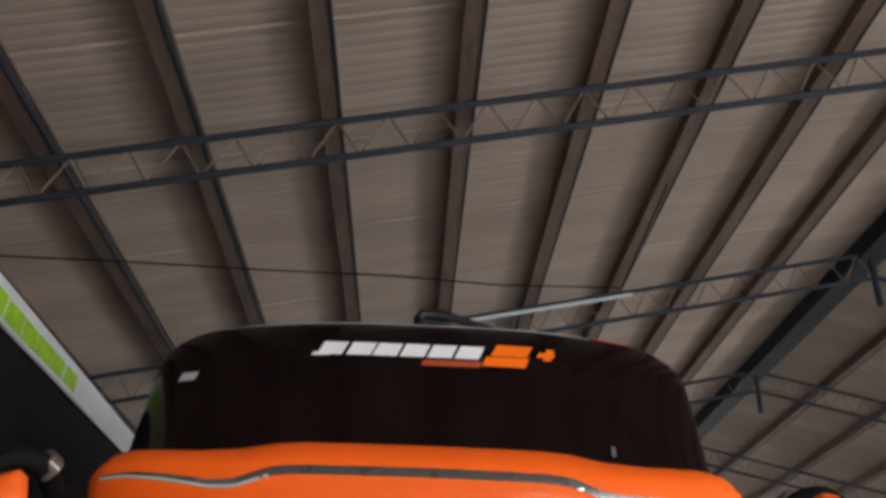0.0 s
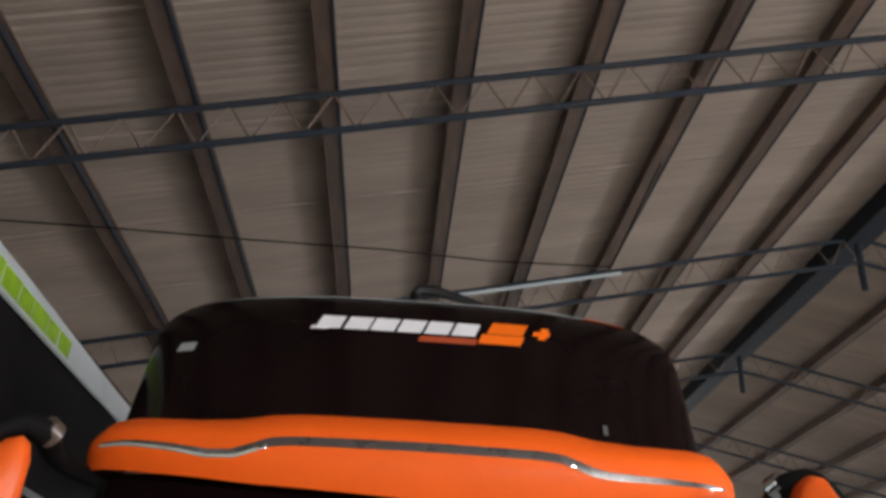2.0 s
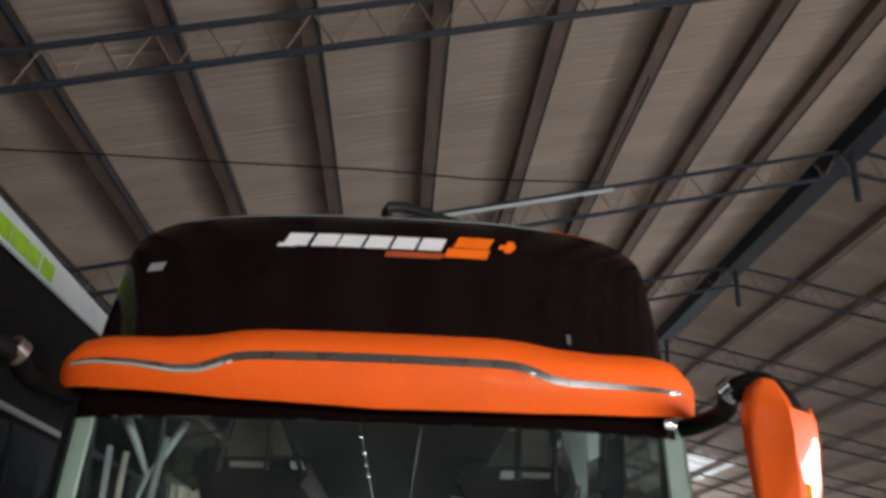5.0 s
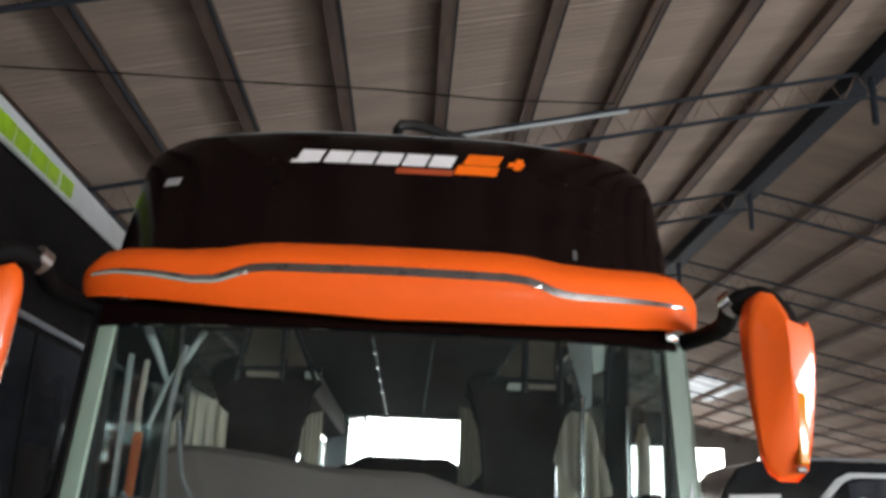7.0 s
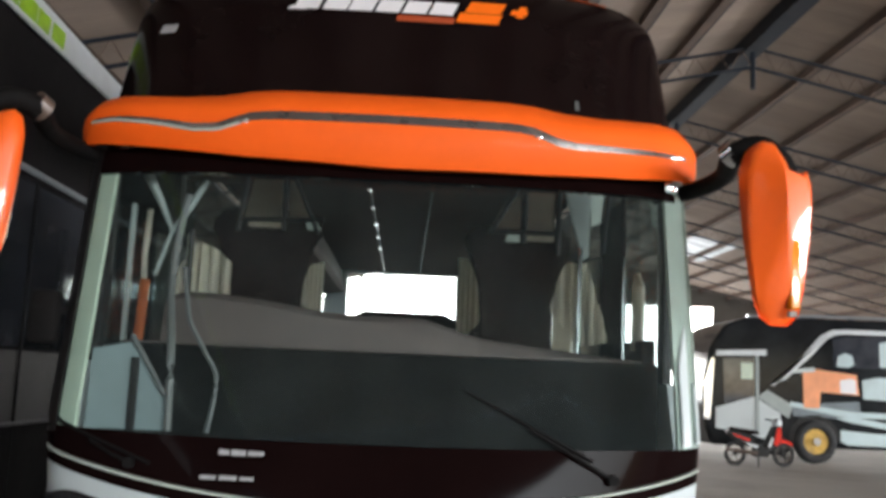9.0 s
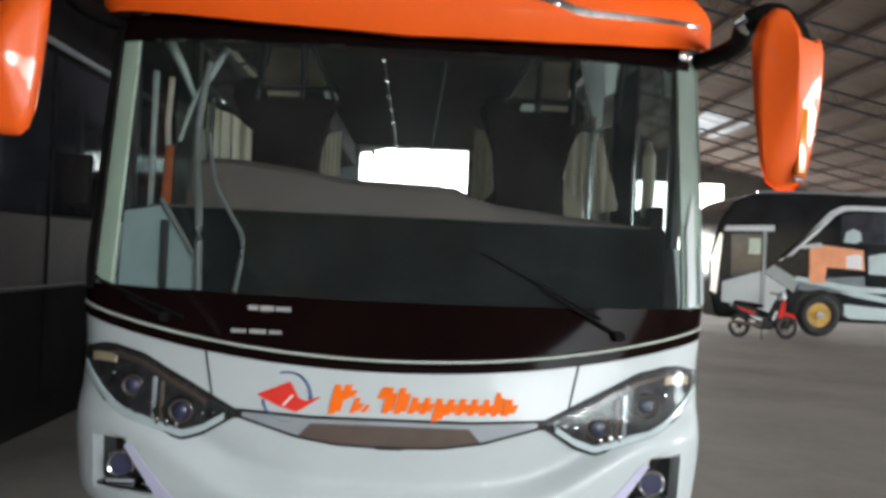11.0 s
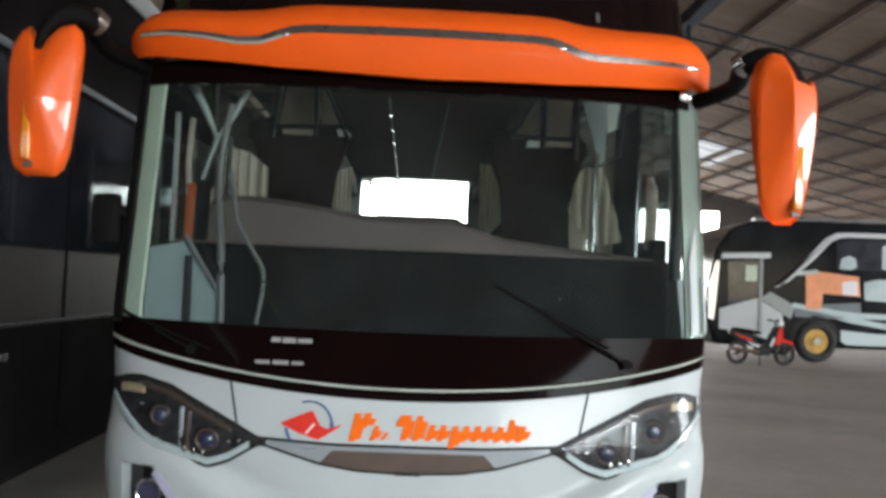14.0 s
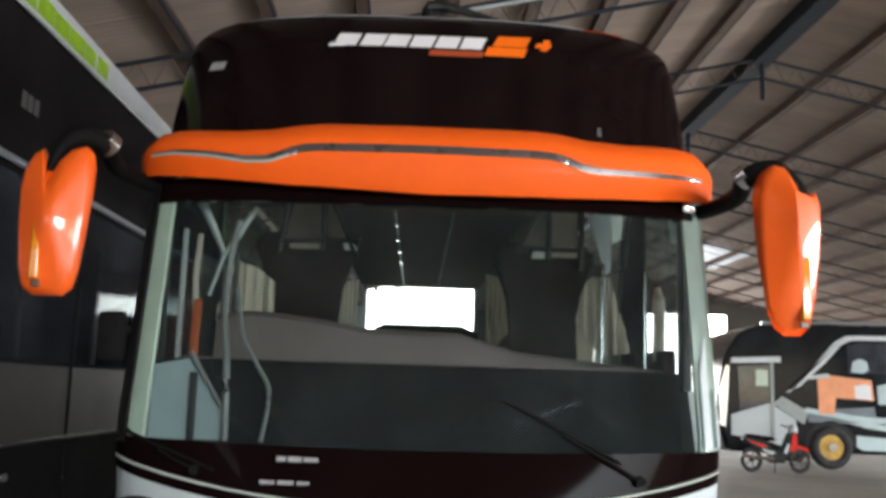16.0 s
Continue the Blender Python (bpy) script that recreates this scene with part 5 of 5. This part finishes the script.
# ---- the far coach, parked across ----
def build_far_coach():
    c = thing("parked_coach", (11.5, 18.6, 0), "dark glazed coach with silver swoosh and orange panel", "bus")
    Y = 17.55
    out = [(7.15, 0.35), (6.95, 1.0), (6.95, 1.7), (7.15, 2.6), (7.5, 3.1), (8.1, 3.30), (18.0, 3.36), (18.6, 3.1), (18.6, 0.35)]
    part("body", prism(out, 'y', Y, Y + 2.4, 0.06), M_FARBUS, c, "dark glossy bus body")
    part("roof_edge", T([(8.0, Y + 0.02, 3.30), (9.6, Y - 0.01, 3.36), (18.2, Y - 0.01, 3.40)], 0.05, 8, 0.7), M_SILVER, c, "pale roof edge")

    def flat(name, pts, m, label="", d=0.012, par=None):
        return part(name, prism(pts, 'y', Y - d, Y + 0.004), m, par or c, label, smooth=False)
    flat("swoosh", [(8.52, 1.74), (8.62, 1.72), (9.25, 2.40), (9.72, 2.92), (10.0, 3.06), (10.3, 3.08), (18.0, 3.12), (18.0, 3.02), (10.3, 2.97), (10.08, 2.95), (9.86, 2.84), (9.45, 2.40), (8.86, 1.86)][::-1], M_DULLWHITE, "silver swoosh rising to the roof", 0.03)
    flat("white_front_panel", [(7.25, 0.72), (7.25, 1.18), (7.75, 1.34), (8.15, 1.46), (8.75, 1.10), (8.75, 0.55), (8.40, 0.50), (8.0, 0.62)], M_WHITE, "white lower front panel", 0.02)
    flat("grey_wedge", [(8.22, 1.45), (8.45, 1.62), (9.05, 1.30), (8.95, 1.0), (8.80, 1.08)], M_TRIMGREY, "grey wedge panel", 0.016)
    flat("orange_panel", [(9.30, 1.25), (9.28, 2.08), (9.55, 2.14), (10.55, 2.05), (10.60, 1.58), (9.70, 1.62), (9.66, 1.25)], M_SALMON, "faded orange side panel", 0.02)
    flat("white_streak", [(9.0, 2.10), (9.55, 2.18), (9.58, 2.08), (9.1, 2.03)], M_WHITE, "", 0.024)
    flat("side_window", [(10.0, 2.2), (10.0, 2.85), (10.35, 2.92), (12.0, 2.95), (12.0, 2.2)], M_LGLASS, "dark side window", 0.014)
    for k in range(4):
        flat("side_window", [(12.08 + 1.5 * k, 2.2), (12.08 + 1.5 * k, 2.95), (13.5 + 1.5 * k, 2.95), (13.5 + 1.5 * k, 2.2)], M_LGLASS, "dark side window", 0.014)
    flat("pale_stripe", [(8.95, 1.28), (9.0, 1.38), (10.4, 1.20), (11.8, 1.18), (11.8, 1.06), (10.3, 1.06)], M_PALEBLUE, "pale blue-grey stripe", 0.018)
    flat("lower_white_panel", [(10.15, 0.52), (10.15, 0.78), (11.0, 0.72), (14.0, 0.72), (14.0, 0.42), (10.3, 0.44)], M_PALEBLUE, "pale lower side panel", 0.018)
    flat("lower_swoosh", [(10.0, 1.05), (10.4, 0.95), (11.6, 0.78), (13, 0.76), (13, 0.86), (11.5, 0.92), (10.5, 1.08)], M_PALEBLUE, "", 0.018)
    flat("door_glass", [(7.45, 1.30), (7.42, 2.30), (8.18, 2.34), (8.18, 1.45)], M_LGLASS, "dark folding door", 0.014)
    flat("door_header", [(7.25, 2.36), (7.28, 2.48), (8.42, 2.54), (8.42, 2.40)], M_DULLWHITE, "pale header over the door", 0.05)
    flat("door_post", [(8.17, 0.65), (8.17, 2.40), (8.25, 2.40), (8.25, 0.65)], M_TRIMGREY, "grey door post", 0.04)
    flat("door_sticker", [(7.84, 1.85), (7.84, 2.22), (8.12, 2.22), (8.12, 1.85)], M_TRIMGREEN, "pale square notice", 0.024)
    # chrome sheet in place of glass gives the windscreen's white reflection
    flat("front_reflection", [(6.98, 0.95), (6.98, 1.75), (7.14, 2.3), (7.22, 2.3), (7.12, 0.9)], M_CHROME, "chrome strip for the bright reflection at the windscreen edge", 0.02)
    # pale sheets on the glass paint its reflections
    flat("window_reflection", [(10.08, 2.22), (10.12, 2.46), (10.3, 2.54), (10.46, 2.48), (10.5, 2.28), (10.36, 2.2)], M_PALEBLUE, "pale patch painting a reflection on the window", 0.018)
    flat("window_reflection", [(11.1, 2.24), (11.1, 2.80), (11.3, 2.84), (11.36, 2.24)], M_PALEBLUE, "pale patch painting a reflection on the window", 0.018)
    flat("pale_patch", [(10.16, 1.62), (10.14, 1.90), (10.40, 1.96), (10.52, 1.92), (10.54, 1.60)], M_WHFILM, "white patch on the orange panel", 0.024)
    flat("blue_panel", [(10.70, 1.50), (10.68, 1.92), (11.0, 2.0), (11.9, 2.0), (11.9, 1.46)], M_PALEBLUE, "pale blue-grey side panel", 0.016)
    flat("sill_panel", [(9.05, 1.06), (9.02, 1.26), (9.3, 1.34), (10.6, 1.44), (10.64, 1.10), (10.1, 1.04)], M_DUSKBLUE, "dusky blue-grey sill panel", 0.010)
    for x in (9.55, 15.6):
        wheel(c, x, Y + 0.03, 0.50, 0.30, 'y', M_RIM, M_CHROME, -1)
        flat("wheel_arch", [(x + 0.60 * math.cos(a), 0.50 + 0.60 * math.sin(a)) for a in [math.pi * i / 14 for i in range(15)]], M_PLASTIC, "", 0.010)
        wheel(c, x, Y + 2.2, 0.50, 0.30, 'y', M_RIM, M_CHROME, 1)
    return c


build_far_coach()


def build_motorcycle():
    x, y = 7.72, 16.2
    m = thing("motorcycle", (x, y, 0), "small black and red motorcycle beside the parked coach", "motorcycle")
    for dx in (-0.60, 0.62):
        w = part("wheel", torus((x + dx, y, 0.28), 'y', 0.235, 0.045, 28, 8), M_TYRE, m)
        part("rim", torus((x + dx, y, 0.28), 'y', 0.19, 0.014, 24, 6), M_GUNMETAL, w)
        part("hub", disc((x + dx, y, 0.28), 'y', 0.05, 0.10, 14), M_PLASTIC, w)
        for k in range(5):
            a = 2 * math.pi * k / 5
            part("spoke", T([(x + dx, y, 0.28), (x + dx + 0.19 * math.cos(a), y, 0.28 + 0.19 * math.sin(a))], 0.010, 5), M_PLASTIC, w)
    part("rear_body", prism([(x - 0.85, 0.72), (x - 0.80, 0.80), (x - 0.25, 0.70), (x - 0.10, 0.52), (x - 0.25, 0.42), (x - 0.60, 0.60)], 'y', y - 0.13, y + 0.13, 0.03), M_PLASTIC, m, "black tail fairing")
    part("saddle", prism([(x - 0.78, 0.79), (x - 0.70, 0.86), (x - 0.10, 0.80), (x + 0.02, 0.72), (x - 0.25, 0.70)], 'y', y - 0.12, y + 0.12, 0.03), M_SEAT, m)
    part("engine", B(x - 0.15, x + 0.22, y - 0.12, y + 0.12, 0.22, 0.48, 0.03), M_PLASTIC, m)
    part("front_panel", prism([(x + 0.10, 0.40), (x + 0.38, 0.92), (x + 0.50, 0.92), (x + 0.52, 0.60), (x + 0.28, 0.36)], 'y', y - 0.17, y + 0.17, 0.03), M_PLASTIC, m, "black front panel")
    part("leg_shield", prism([(x + 0.30, 0.50), (x + 0.40, 0.88), (x + 0.49, 0.90), (x + 0.50, 0.66), (x + 0.42, 0.48)], 'y', y - 0.182, y + 0.182, 0.01), M_RED, m, "red front leg shield")
    part("panel_stripe", prism([(x + 0.16, 0.46), (x + 0.26, 0.66), (x + 0.31, 0.64), (x + 0.22, 0.43)], 'y', y - 0.178, y + 0.178), M_DULLWHITE, m)
    part("tail_stripe", prism([(x - 0.74, 0.73), (x - 0.26, 0.60), (x - 0.28, 0.55), (x - 0.60, 0.65)], 'y', y - 0.138, y + 0.138), M_RED, m, "red tail stripe")
    part("tail_stripe", prism([(x - 0.40, 0.54), (x - 0.05, 0.46), (x - 0.10, 0.41), (x - 0.30, 0.47)], 'y', y - 0.140, y + 0.140), M_DULLWHITE, m, "white lower stripe")
    part("front_fork", T([(x + 0.40, y, 0.92), (x + 0.62, y, 0.28)], 0.035, 8), M_PLASTIC, m)
    part("front_mudguard", prism([(x + 0.36, 0.52), (x + 0.52, 0.64), (x + 0.80, 0.56), (x + 0.86, 0.46), (x + 0.62, 0.56)], 'y', y - 0.07, y + 0.07, 0.02), M_RED, m)
    bm = bmesh.new()
    bmesh.ops.create_uvsphere(bm, u_segments=14, v_segments=10, radius=0.12)
    bmesh.ops.translate(bm, vec=(x + 0.46, y, 0.98), verts=bm.verts)
    part("headlamp", bm, M_DULLWHITE, m)
    part("handlebar", T(curve_pts([(x + 0.30, y - 0.33, 1.06), (x + 0.40, y, 1.02), (x + 0.30, y + 0.33, 1.06)]), 0.018, 8), M_PLASTIC, m)
    part("exhaust", T([(x - 0.1, y - 0.16, 0.30), (x - 0.9, y - 0.18, 0.38)], 0.045, 10), M_GUNMETAL, m)
    part("centre_stand", T([(x - 0.05, y - 0.1, 0.25), (x - 0.10, y - 0.22, 0.0)], 0.014, 6), M_PLASTIC, m)
    m.scale = (0.86, 0.9, 0.94)


build_motorcycle()
